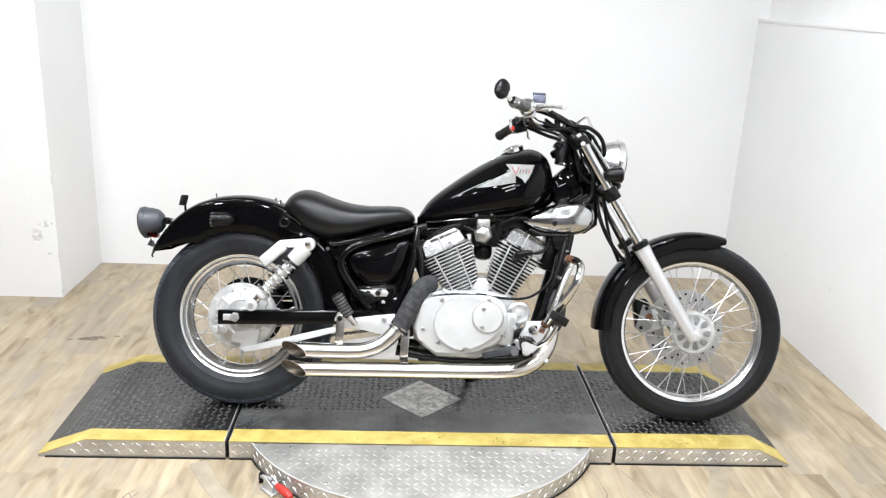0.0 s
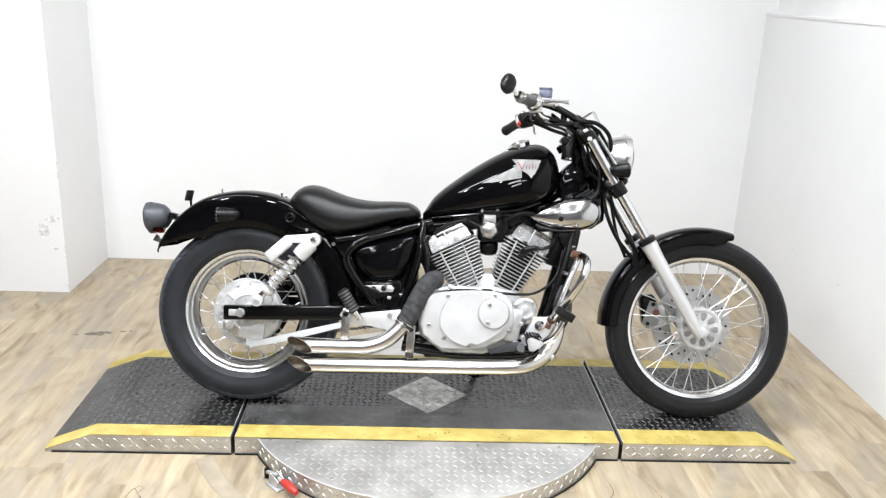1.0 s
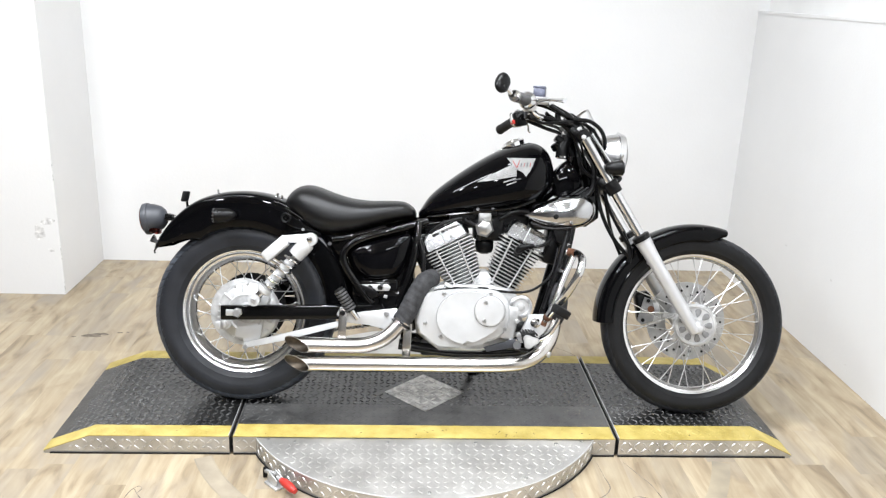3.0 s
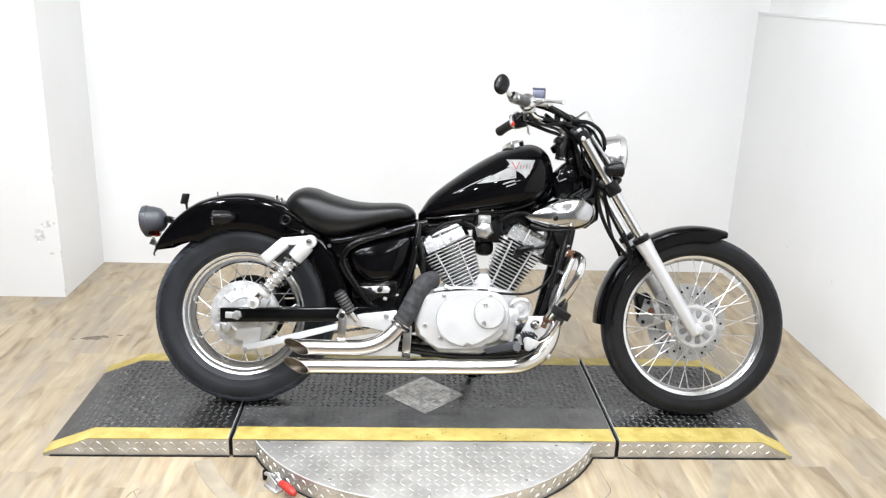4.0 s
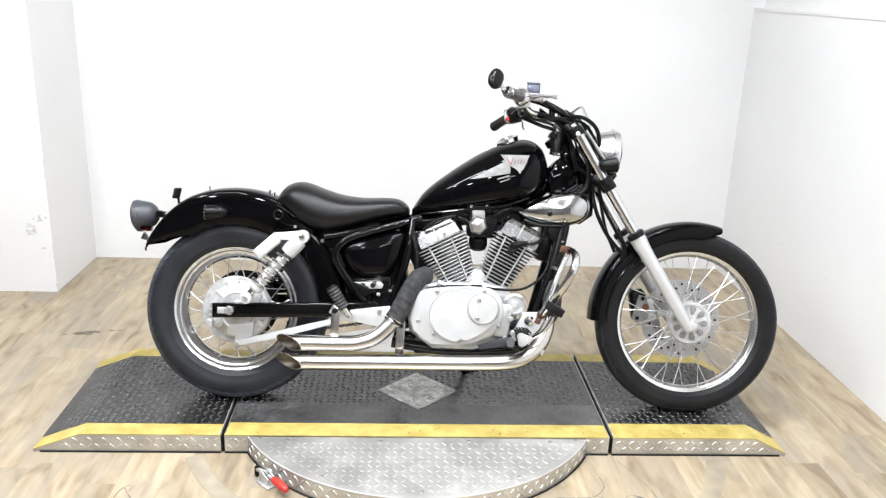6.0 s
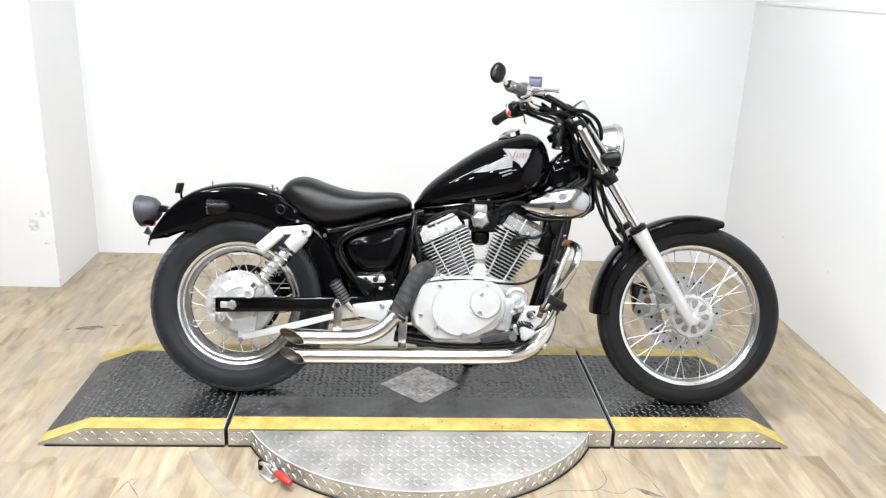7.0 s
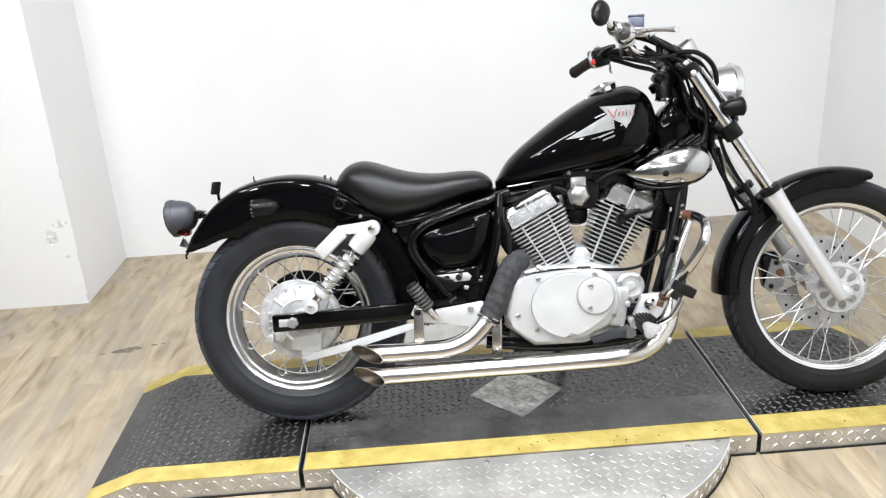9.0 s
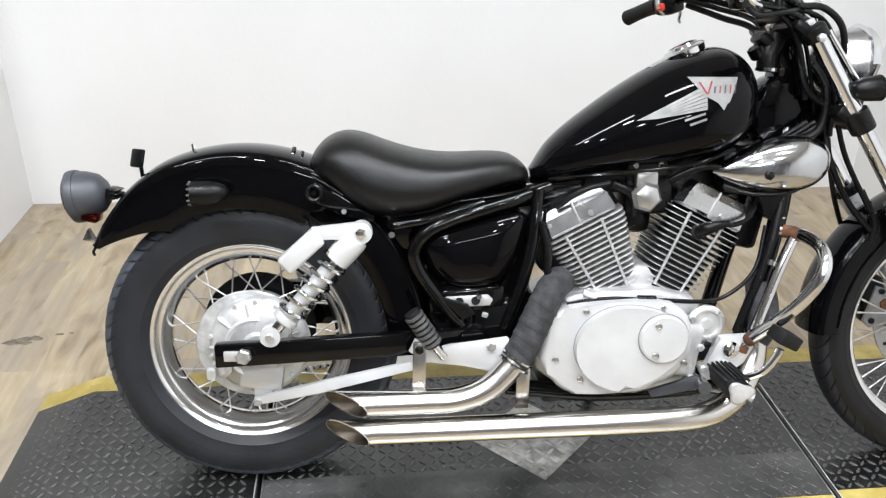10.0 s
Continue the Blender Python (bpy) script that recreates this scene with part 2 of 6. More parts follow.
def loft(bm, rings, cap=True, closed=True):
    vs = [[bm.verts.new(p) for p in r] for r in rings]
    for a, b in zip(vs, vs[1:]):
        k = len(a)
        for i in range(k if closed else k - 1):
            j = (i + 1) % k
            bm.faces.new((a[i], a[j], b[j], b[i]))
    if cap:
        for r in (vs[0], vs[-1]):
            bm.faces.new(r)
    return vs


def spline(pts, res=6):
    if res <= 1 or len(pts) < 3:
        return [Vector(p) for p in pts]
    P = [Vector(p) for p in pts]
    P = [P[0] * 2 - P[1]] + P + [P[-1] * 2 - P[-2]]
    out = []
    for i in range(1, len(P) - 2):
        a, b, c, d = P[i - 1:i + 3]
        for k in range(res):
            t = k / res
            out.append(0.5 * (2 * b + (c - a) * t + (2 * a - 5 * b + 4 * c - d) * t * t + (3 * b - a - 3 * c + d) * t ** 3))
    return out + [P[-2]]


def tube(bm, pts, r, seg=12, res=6, radii=None, cap=True):
    P = spline(pts, res)
    n = len(P)
    up = None
    rings = []
    for i, p in enumerate(P):
        d = (P[min(i + 1, n - 1)] - P[max(i - 1, 0)]).normalized()
        if up is None:
            up = d.orthogonal().normalized()
        up = (up - d * up.dot(d)).normalized()
        s = d.cross(up)
        if radii:
            f = i / (n - 1) * (len(radii) - 1)
            k = min(int(f), len(radii) - 2)
            rr = radii[k] + (radii[k + 1] - radii[k]) * (f - k)
        else:
            rr = r
        rings.append([p + (up * math.cos(a) + s * math.sin(a)) * rr for a in (2 * math.pi * j / seg for j in range(seg))])
    loft(bm, rings, cap)
    return bm


def T(pts, r, seg=12, res=6, radii=None):
    return tube(bmesh.new(), pts, r, seg, res, radii)


def lathe(bm, profile, c, axis=(0, 1, 0), seg=48, closed=False):
    """profile: (radius, distance along the axis)"""
    ax = Vector(axis).normalized()
    u = ax.orthogonal().normalized()
    w = ax.cross(u)
    c = Vector(c)
    rings = [[c + ax * a + (u * math.cos(t) + w * math.sin(t)) * max(r, 1e-4) for t in (2 * math.pi * j / seg for j in range(seg))] for r, a in profile]
    if closed:
        rings.append(rings[0])
    loft(bm, rings, cap=not closed)
    return bm


def Lt(profile, c, axis=(0, 1, 0), seg=48, closed=False):
    return lathe(bmesh.new(), profile, c, axis, seg, closed)


def plate(bm, outline, y0, y1, bevel=0.0, seg=2, smooth=0):
    """A flat polygon in x and z, as thick as y0 to y1."""
    if smooth:
        q = [(*p, 0) for p in outline]
        P = spline([q[-1]] + q + [q[0]], smooth)[smooth:-1]
        outline = [(p[0], p[1]) for p in P]
    vs = loft(bm, [[(x, y0, z) for x, z in outline], [(x, y1, z) for x, z in outline]])
    if bevel:
        es = [e for e in {e for r in vs for v in r for e in v.link_edges} if all(v in vs[0] for v in e.verts) or all(v in vs[1] for v in e.verts)]
        bmesh.ops.bevel(bm, geom=es, offset=bevel, segments=seg, affect="EDGES", profile=0.5)
    return bm


def Pl(outline, y0, y1, bevel=0.0, seg=2, smooth=0):
    return plate(bmesh.new(), outline, y0, y1, bevel, seg, smooth)


def bolt(bm, c, r=0.006, h=0.006, axis=(0, -1, 0)):
    lathe(bm, [(r, 0), (r, h * 0.8), (r * 0.8, h)], c, axis, 6)
    return bm


def lerp(table, x):
    """A smooth curve through the table's points."""
    n = len(table)
    x = min(max(x, table[0][0]), table[-1][0])
    k = 0
    while k < n - 2 and x > table[k + 1][0]:
        k += 1

    def slope(i):
        a, b = table[max(i - 1, 0)], table[min(i + 1, n - 1)]
        return (b[1] - a[1]) / (b[0] - a[0])
    (xa, va), (xb, vb) = table[k], table[k + 1]
    h = xb - xa
    t = (x - xa) / h
    return (va * (1 + 2 * t) + h * slope(k) * t) * (1 - t) ** 2 + (vb * (3 - 2 * t) - h * slope(k + 1) * (1 - t)) * t * t


def dome(bm, outline, y0, depth, smooth=4, steps=7):
    """A plate in x and z that swells from y0 by depth."""
    q = [(*p, 0) for p in outline]
    P = spline([q[-1]] + q + [q[0]], smooth)[smooth:-1]
    cx, cz = sum(p[0] for p in P) / len(P), sum(p[1] for p in P) / len(P)
    rings = [[(p[0], y0 - depth * 0.35, p[1]) for p in P]]
    for i in range(steps):
        a = math.pi / 2 * i / steps
        f = 0.30 + 0.70 * math.cos(a)
        rings.append([(cx + (p[0] - cx) * f, y0 + depth * math.sin(a), cz + (p[1] - cz) * f) for p in P])
    rings.append([(cx + (p[0] - cx) * 0.02, y0 + depth * 1.02, cz + (p[1] - cz) * 0.02) for p in P])
    loft(bm, rings)
    return bm


# ---- room ----


def slab(name, lo, hi, material):
    c = [(a + b) / 2 for a, b in zip(lo, hi)]
    ob = new(name, finish(B(c, [b - a for a, b in zip(lo, hi)]), name, material))
    return tagged(ob, kind="structure")


FZ = -0.006
XL, XR, YB, YF = -4.2, 1.62, 1.483, -5.2
floor = tagged(slab("floor", (XL, YF, -0.1), (XR + 0.15, YB + 0.12, FZ - 0.012), UNDER), "pale brown wood laminate floor in long planks", "floor")
tagged(slab("wall_north", (-1.6, YB, -0.1), (XR + 0.15, YB + 0.12, CEIL), WALL), "plain white painted back wall", "wall")
tagged(slab("wall_northwest", (XL, 0.983, -0.1), (-1.600, YB + 0.12, CEIL), WALL), "white painted wall corner standing forward", "wall")
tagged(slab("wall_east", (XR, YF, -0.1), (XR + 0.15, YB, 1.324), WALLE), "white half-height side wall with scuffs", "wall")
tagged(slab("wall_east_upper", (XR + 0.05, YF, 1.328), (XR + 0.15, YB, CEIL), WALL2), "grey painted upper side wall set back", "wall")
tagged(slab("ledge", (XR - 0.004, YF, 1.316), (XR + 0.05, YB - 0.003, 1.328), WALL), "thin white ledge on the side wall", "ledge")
# Unseen closing walls, kept dark to deepen reflections on the motorcycle.
tagged(slab("wall_south", (XL, YF - 0.12, -0.1), (XR + 0.15, YF, CEIL), DARKW), "unseen wall behind the viewer, dark to deepen reflections", "wall")
tagged(slab("wall_west", (XL - 0.12, YF, -0.1), (XL, 0.983, CEIL), DARKW), "unseen far side wall, dark to deepen reflections", "wall")
tagged(slab("ceiling", (XL, YF, CEIL), (XR + 0.15, YB + 0.12, CEIL + 0.1), CEILM), "white ceiling", "ceiling")

for lx, ly in TUBES:
    fx = tagged(new("ceiling_light"), "white twin-tube ceiling light", "ceiling light", "ceiling lights")
    fx.location = (lx, ly, CEIL)
    part("housing", B((0, 0, -0.03), (1.26, 0.2, 0.06), bevel=0.006), CEILM, fx)
    for s in (-1, 1):
        part("tube", T([(-0.58, s * 0.05, -0.076), (0.58, s * 0.05, -0.076)], 0.013, 10, 1), LAMPW, fx)

for lx, ly in BULBS:
    fx = tagged(new("downlight"), "round white surface-mounted ceiling downlight", "downlight", "ceiling downlights")
    fx.location = (lx, ly, CEIL)
    part("rim", Lt([(0.02, 0), (0.10, 0), (0.10, -0.05), (0.085, -0.07), (0.08, -0.07)], (0, 0, 0), (0, 0, 1), 24), CEILM, fx)
    part("diffuser", Lt([(0.079, -0.066), (0.002, -0.074)], (0, 0, 0), (0, 0, 1), 24), LAMPW, fx)

# ---- tread-plate platform ----
PH = 0.055
PY0, PY1 = -0.347, 0.257
PC = -0.078
WORN_Y = -0.14


def lugs(spots, to_world, length=0.0205, width=0.0066, height=0.0024):
    """Raised tread bars at (u, v) spots, every second one turned."""
    bm = bmesh.new()
    for u, v, turn in spots:
        c, s = math.cos(turn), math.sin(turn)
        low = [(-length / 2, 0), (-length * 0.25, -width / 2), (length * 0.25, -width / 2), (length / 2, 0), (length * 0.25, width / 2), (-length * 0.25, width / 2)]
        a = [bm.verts.new(to_world(u + x * c - y * s, v + x * s + y * c, 0)) for x, y in low]
        b = [bm.verts.new(to_world(u + x * 0.80 * c - y * 0.62 * s, v + x * 0.80 * s + y * 0.62 * c, height)) for x, y in low]
        for i in range(6):
            bm.faces.new((a[i], a[(i + 1) % 6], b[(i + 1) % 6], b[i]))
        bm.faces.new(b)
    return bm


def lug_grid(u0, u1, v0, v1, pitch=0.0215, keep=None):
    out = []
    i = 0
    u = u0 + pitch / 2
    while u < u1 - pitch * 0.3:
        j = 0
        v = v0 + pitch / 2
        while v < v1 - pitch * 0.3:
            if keep is None or keep(u, v):
                out.append((u, v, radians(45 if (i + j) % 2 else -45)))
            v += pitch
            j += 1
        u += pitch
        i += 1
    return out


def deck(name, x0, x1, ramp, label):
    """One piece of the platform; ramp: the x at which the deck is down on the floor, or None."""
    def top(x):
        if ramp is None:
            return PH
        run = abs(kink - ramp)
        t = (x - ramp) / (kink - ramp)
        return PH if t >= 1 else max(0.003, PH * t)
    kink = None if ramp is None else (ramp + (0.14 if ramp < 0 else -0.105))
    xs = sorted({x0, x1} | ({kink} if kink else set()))
    bm = bmesh.new()
    ring = [(x, FZ) for x in (x0, x1)] + [(x, top(x)) for x in reversed(xs)]
    loft(bm, [[(x, PY0, z) for x, z in ring], [(x, PY1, z) for x, z in ring]])
    root = part(name, bm, PLATE)
    tagged(root, label, "platform", "platform pieces")
    sw = 0.06
    sf = 0.062 if x1 < 0 else 0.085 if x0 > 0 else 0.073

    def skin(nm, ya, yb, lift, material, lb):
        b = bmesh.new()
        r = [(x, top(x) - 0.0008) for x in xs] + [(x, top(x) + lift) for x in reversed(xs)]
        loft(b, [[(x, ya, z) for x, z in r], [(x, yb, z) for x, z in r]])
        return part(nm, b, material, root, lb)

    skin("top_skin", PY0 + sf, PY1 - sw, 0.0012, PLATEB, "black painted tread plate worn grey")
    skin("edge_stripe", PY0 - 0.0015, PY0 + sf, 0.0016, YELLOW, "yellow painted edge stripe")
    skin("edge_stripe", PY1 - sw, PY1 + 0.0015, 0.0016, YELLOW, "yellow painted edge stripe")

    if ramp is None:
        b = bmesh.new()
        loft(b, [[(x0, y, PH + 0.0008), (x1, y, PH + 0.0008), (x1, y, PH + 0.0017), (x0, y, PH + 0.0017)] for y in (PY0 + sf + 0.001, WORN_Y)])
        part("worn_strip", b, PLATEW, root, "strip of deck worn grey along the front edge")
        low = [s for s in lug_grid(x0 + 0.004, x1 - 0.004, PY0 + sf, WORN_Y) if abs(s[0]) + abs(s[1] + 0.05) > 0.15]
        tagged(part("worn_pattern", lugs(low, lambda u, v, h: (u, v, PH + 0.0014 + h), 0.020, 0.0055, 0.0011), PLATEW, root), "tread bars worn almost flat", kind="stuff")

    def deck_pt(u, v, h):
        return (u, v, top(u) + 0.001 + h)

    def off_diamond(u, v):
        return abs(u) + abs(v + 0.05) > 0.15 and (ramp is not None or v > WORN_Y)
    ob = part("tread_pattern", lugs(lug_grid(x0 + 0.004, x1 - 0.004, PY0 + sf, PY1 - sw, keep=off_diamond), deck_pt), LUGB, root)
    tagged(ob, "raised worn tread bars", kind="stuff")
    ob = part("stripe_pattern", lugs(lug_grid(x0 + 0.004, x1 - 0.004, PY0 + 0.004, PY0 + sf) + lug_grid(x0 + 0.004, x1 - 0.004, PY1 - sw, PY1 - 0.004), deck_pt, height=0.0013), YELLOW, root)
    tagged(ob, "yellow painted tread bars", kind="stuff")

    def side_pt(u, v, h):
        return (u, PY0 - h - 0.0002, v)

    def on_side(u, v):
        return v < top(u) - 0.012 and (ramp is not None or abs(u) > 0.52)
    ob = part("side_pattern", lugs(lug_grid(x0 + 0.004, x1 - 0.004, 0.004, PH - 0.004, 0.022, on_side), side_pt), PLATE, root)
    tagged(ob, "bare metal tread bars", kind="stuff")
    return root


def edge_bits(root, x0, x1, ramp):
    """Painted black shade under the front edge; black faces, bright cut edges at joints."""
    xa = x0 + (0.02 if ramp is not None and ramp < 0 else 0)
    xb = x1 - (0.02 if ramp is not None and ramp > 0 else 0)
    spans = [(xa, xb)] if ramp is not None else [(x0, -0.52), (0.52, x1)]
    for u, v in spans:
        # Black strip painting the shadow line where the deck meets the floor.
        part("foot_shade", B(((u + v) / 2, PY0 - 0.0015, FZ + 0.0022), (v - u, 0.005, 0.0045)), BLACK, root, "black strip painting the shade at the foot")
    for xe, s in ((x0, -1), (x1, 1)):
        if abs(xe) < 0.7:
            part("joint_shade_face", B((xe + s * 0.0012, (PY0 + PY1) / 2, PH / 2 - 0.003), (0.002, PY1 - PY0, PH - 0.008)), BLACK, root, "joint face coloured black for the shade in the gap")
            part("cut_edge", B((xe - s * 0.0012, (PY0 + PY1) / 2, PH + 0.0014), (0.0030, PY1 - PY0 - 0.004, 0.003), bevel=0.0008, seg=1), CAST if abs(xe) > 0.6 else DISC, root, "bare worn metal edge")


edge_bits(deck("platform_center", -0.592, 0.592, None, "middle deck of a black tread-plate turntable with yellow edges"), -0.592, 0.592, None)
edge_bits(deck("platform_ramp", -1.162, -0.604, -1.162, "black tread-plate ramp with yellow edges beside the turntable"), -1.162, -0.604, -1.162)
edge_bits(deck("platform_ramp", 0.604, 1.163, 1.163, "black tread-plate ramp with yellow edges beside the turntable"), 0.604, 1.163, 1.163)
# Black strips that paint the shade inside the open joints.
for s in (-1, 1):
    tagged(part("joint_shade", B((s * 0.598, (PY0 + PY1) / 2, 0.006), (0.008, PY1 - PY0 - 0.01, 0.012)), BLACK), "black strip painting the shade in the platform joint", "joint strip", "joint strips")

# bare diamond panel let into the middle deck
dp = bmesh.new()
hd = 0.136
loft(dp, [[(-hd, -0.05, PH + z), (0, -0.05 - hd, PH + z), (hd, -0.05, PH + z), (0, -0.05 + hd, PH + z)] for z in (0.0014, 0.0028)])
dia = tagged(part("diamond_panel", dp, PLATED), "bare aluminium diamond-shaped tread panel on the deck", "panel")
ob = part("tread_pattern", lugs(lug_grid(-0.14, 0.14, -0.19, 0.09, 0.026, keep=lambda u, v: abs(u) + abs(v + 0.05) < hd - 0.014), lambda u, v, h: (u, v, PH + 0.0026 + h), 0.0265, 0.0068, 0.0022), PLATE, dia)
tagged(ob, kind="stuff")
bm = bmesh.new()
for a in ((-0.118, -0.05), (0.118, -0.05), (0, 0.068), (0, -0.168)):
    lathe(bm, [(0.0085, 0.0), (0.0080, 0.0016), (0.0050, 0.0018), (0.0042, 0.0006), (0.001, 0.0006)], (a[0], a[1], PH + 0.0028), (0, 0, 1), 14)
pieces("screw", bm, CAST, dia)

RD = 0.588


def apron(side):
    """A round apron plate before or behind the middle deck."""
    edge = PY0 - 0.004 if side < 0 else PY1 + 0.004
    half = math.sqrt(RD ** 2 - (edge - PC) ** 2)
    a0 = math.atan2(edge - PC, half)
    a1 = math.pi - a0 if side > 0 else -math.pi - a0
    arc = [(RD * math.cos(a0 + (a1 - a0) * i / 64), PC + RD * math.sin(a0 + (a1 - a0) * i / 64)) for i in range(65)]
    bm = bmesh.new()
    loft(bm, [[(x, y, z) for x, y in arc] for z in (FZ + 0.003, PH - 0.003)])
    root = tagged(part("turntable_apron", bm, PLATE), "round bare aluminium tread-plate turntable edge", "turntable", "turntable aprons")

    def inside(u, v):
        return math.hypot(u, v - PC) < RD - 0.016 and (v - edge) * side > 0.012
    ob = part("tread_pattern", lugs(lug_grid(-0.6, 0.6, edge if side > 0 else PC - RD, PC + RD if side > 0 else edge, 0.0245, inside), lambda u, v, h: (u, v, PH - 0.0032 + h), 0.0185, 0.0048, 0.0010), PLATE, root)
    tagged(ob, kind="stuff")
    if side < 0:
        sp = [(a, v, t) for a, v, t in lug_grid(a1 * RD + 0.01, a0 * RD - 0.01, 0.002, PH - 0.006, 0.022)]
        ob = part("rim_pattern", lugs(sp, lambda u, v, h: ((RD + h) * math.cos(u / RD), PC + (RD + h) * math.sin(u / RD), v)), PLATE, root)
        tagged(ob, kind="stuff")
        b = bmesh.new()
        for ang in (-150, -120, -90, -60, -30):
            bolt(b, ((RD - 0.03) * math.cos(radians(ang)), PC + (RD - 0.03) * math.sin(radians(ang)), PH - 0.003), 0.006, 0.003, (0, 0, 1))
        for xx in (-0.4, -0.12, 0.15, 0.4):
            bolt(b, (xx, edge - 0.02, PH - 0.003), 0.006, 0.003, (0, 0, 1))
        pieces("screw", b, DISC, root)
        # Same painted shadow line along the foot of the round apron.
        part("foot_shade", tube(bmesh.new(), [(x * 1.004, PC + (y - PC) * 1.004, FZ + 0.0022) for x, y in arc], 0.0023, 6, 1), BLACK, root, "black strip painting the shade at the foot")
        part("rim_weld", tube(bmesh.new(), [(x * 0.999, PC + (y - PC) * 0.999, PH - 0.0035) for x, y in arc], 0.0022, 6, 1), ALLOY, root, "bright ground rim weld")
    return root


apron(-1)
apron(1)

# red-handled toggle clamp holding the turntable
clamp = tagged(new("toggle_clamp"), "red-handled steel toggle clamp beside the turntable", "clamp")
clamp.location = (-0.440, -0.512, FZ)
clamp.scale = (0.86, 0.86, 0.86)
clamp.rotation_euler = (0, 0, radians(-48))
part("base_plate", B((0.0, 0, 0.004), (0.07, 0.045, 0.008), bevel=0.002), CAST, clamp)
part("bracket", B((0.0, 0.012, 0.024), (0.05, 0.005, 0.036), (0, 18, 0), 0.002), CAST, clamp)
part("bracket", B((0.0, -0.012, 0.024), (0.05, 0.005, 0.036), (0, 18, 0), 0.002), CAST, clamp)
part("arm", B((-0.035, 0, 0.034), (0.07, 0.012, 0.012), (0, -14, 0), 0.003), CAST, clamp)
b = bolt(bmesh.new(), (-0.062, 0, 0.004), 0.008, 0.034, (0, 0, 1))
part("spindle", b, SATIN, clamp)
part("lever", T([(0.01, 0, 0.036), (0.045, 0, 0.036)], 0.006, 8, 1), CAST, clamp)
part("handle", T([(0.035, 0, 0.036), (0.06, 0, 0.036), (0.09, 0, 0.034), (0.115, 0, 0.032)], 0.014, 12, 4, [0.010, 0.0135, 0.0145, 0.0135, 0.009]), RED, clamp, "red rubber handle")

# ---- motorcycle: x ahead from the rear axle, y to its left, z up from the ground ----
bike = tagged(new("motorcycle"), "black cruiser motorcycle with chrome V-twin engine leaning on its stand", "motorcycle")
bike.matrix_world = Matrix.Translation((-0.6101, -0.1046, 0.0545)) @ pose(0, 0, 0, 0, 0, -2.5) @ pose(0, 0, 0, -15.0, 0, 0)


def tyre_mesh(R, hw, rb, blocks):
    """A tyre with slanted grooves from the crown to the shoulders."""
    seg = blocks * 7
    d = R - rb
    half = [(rb - 0.006, 0.60), (rb + 0.004, 0.74), (rb + d * 0.14, 0.86), (rb + d * 0.17, 0.895), (rb + d * 0.21, 0.90), (rb + d * 0.36, 0.975), (rb + d * 0.48, 1.0), (rb + d * 0.58, 0.998),
            (rb + d * 0.61, 0.985), (rb + d * 0.68, 0.965), (rb + d * 0.75, 0.93), (rb + d * 0.81, 0.87), (rb + d * 0.87, 0.78), (rb + d * 0.92, 0.66), (rb + d * 0.96, 0.50), (rb + d * 0.985, 0.32), (R, 0.12)]
    prof = [(r, -y * hw) for r, y in half] + [(r, y * hw) for r, y in reversed(half)]
    bm = bmesh.new()
    rings = []
    for k in range(seg):
        ring = []
        for r, y in prof:
            f = (r - rb) / d
            a = abs(y) / hw
            shear = max(0.0, f - 0.62) * 3.2 * 2 * math.pi / blocks
            t = 2 * math.pi * k / seg + shear
            yy = y
            if f > 0.72 and 0.2 < a and k % 7 == 0:
                r -= 0.0009
                yy *= 1 - 0.05 * min(1, (1 - f) / 0.2)
            ring.append((r * math.cos(t), yy, r * math.sin(t)))
        rings.append(ring)
    vs = [[bm.verts.new(p) for p in r] for r in rings]
    for k in range(seg):
        a, b = vs[k], vs[(k + 1) % seg]
        for i in range(len(prof)):
            j = (i + 1) % len(prof)
            f = bm.faces.new((a[i], a[j], b[j], b[i]))
            deep = (prof[i][0] + prof[j][0]) / 2 > rb + d * 0.72
            f.material_index = 1 if deep and k % 7 != 0 else 0
    return bm


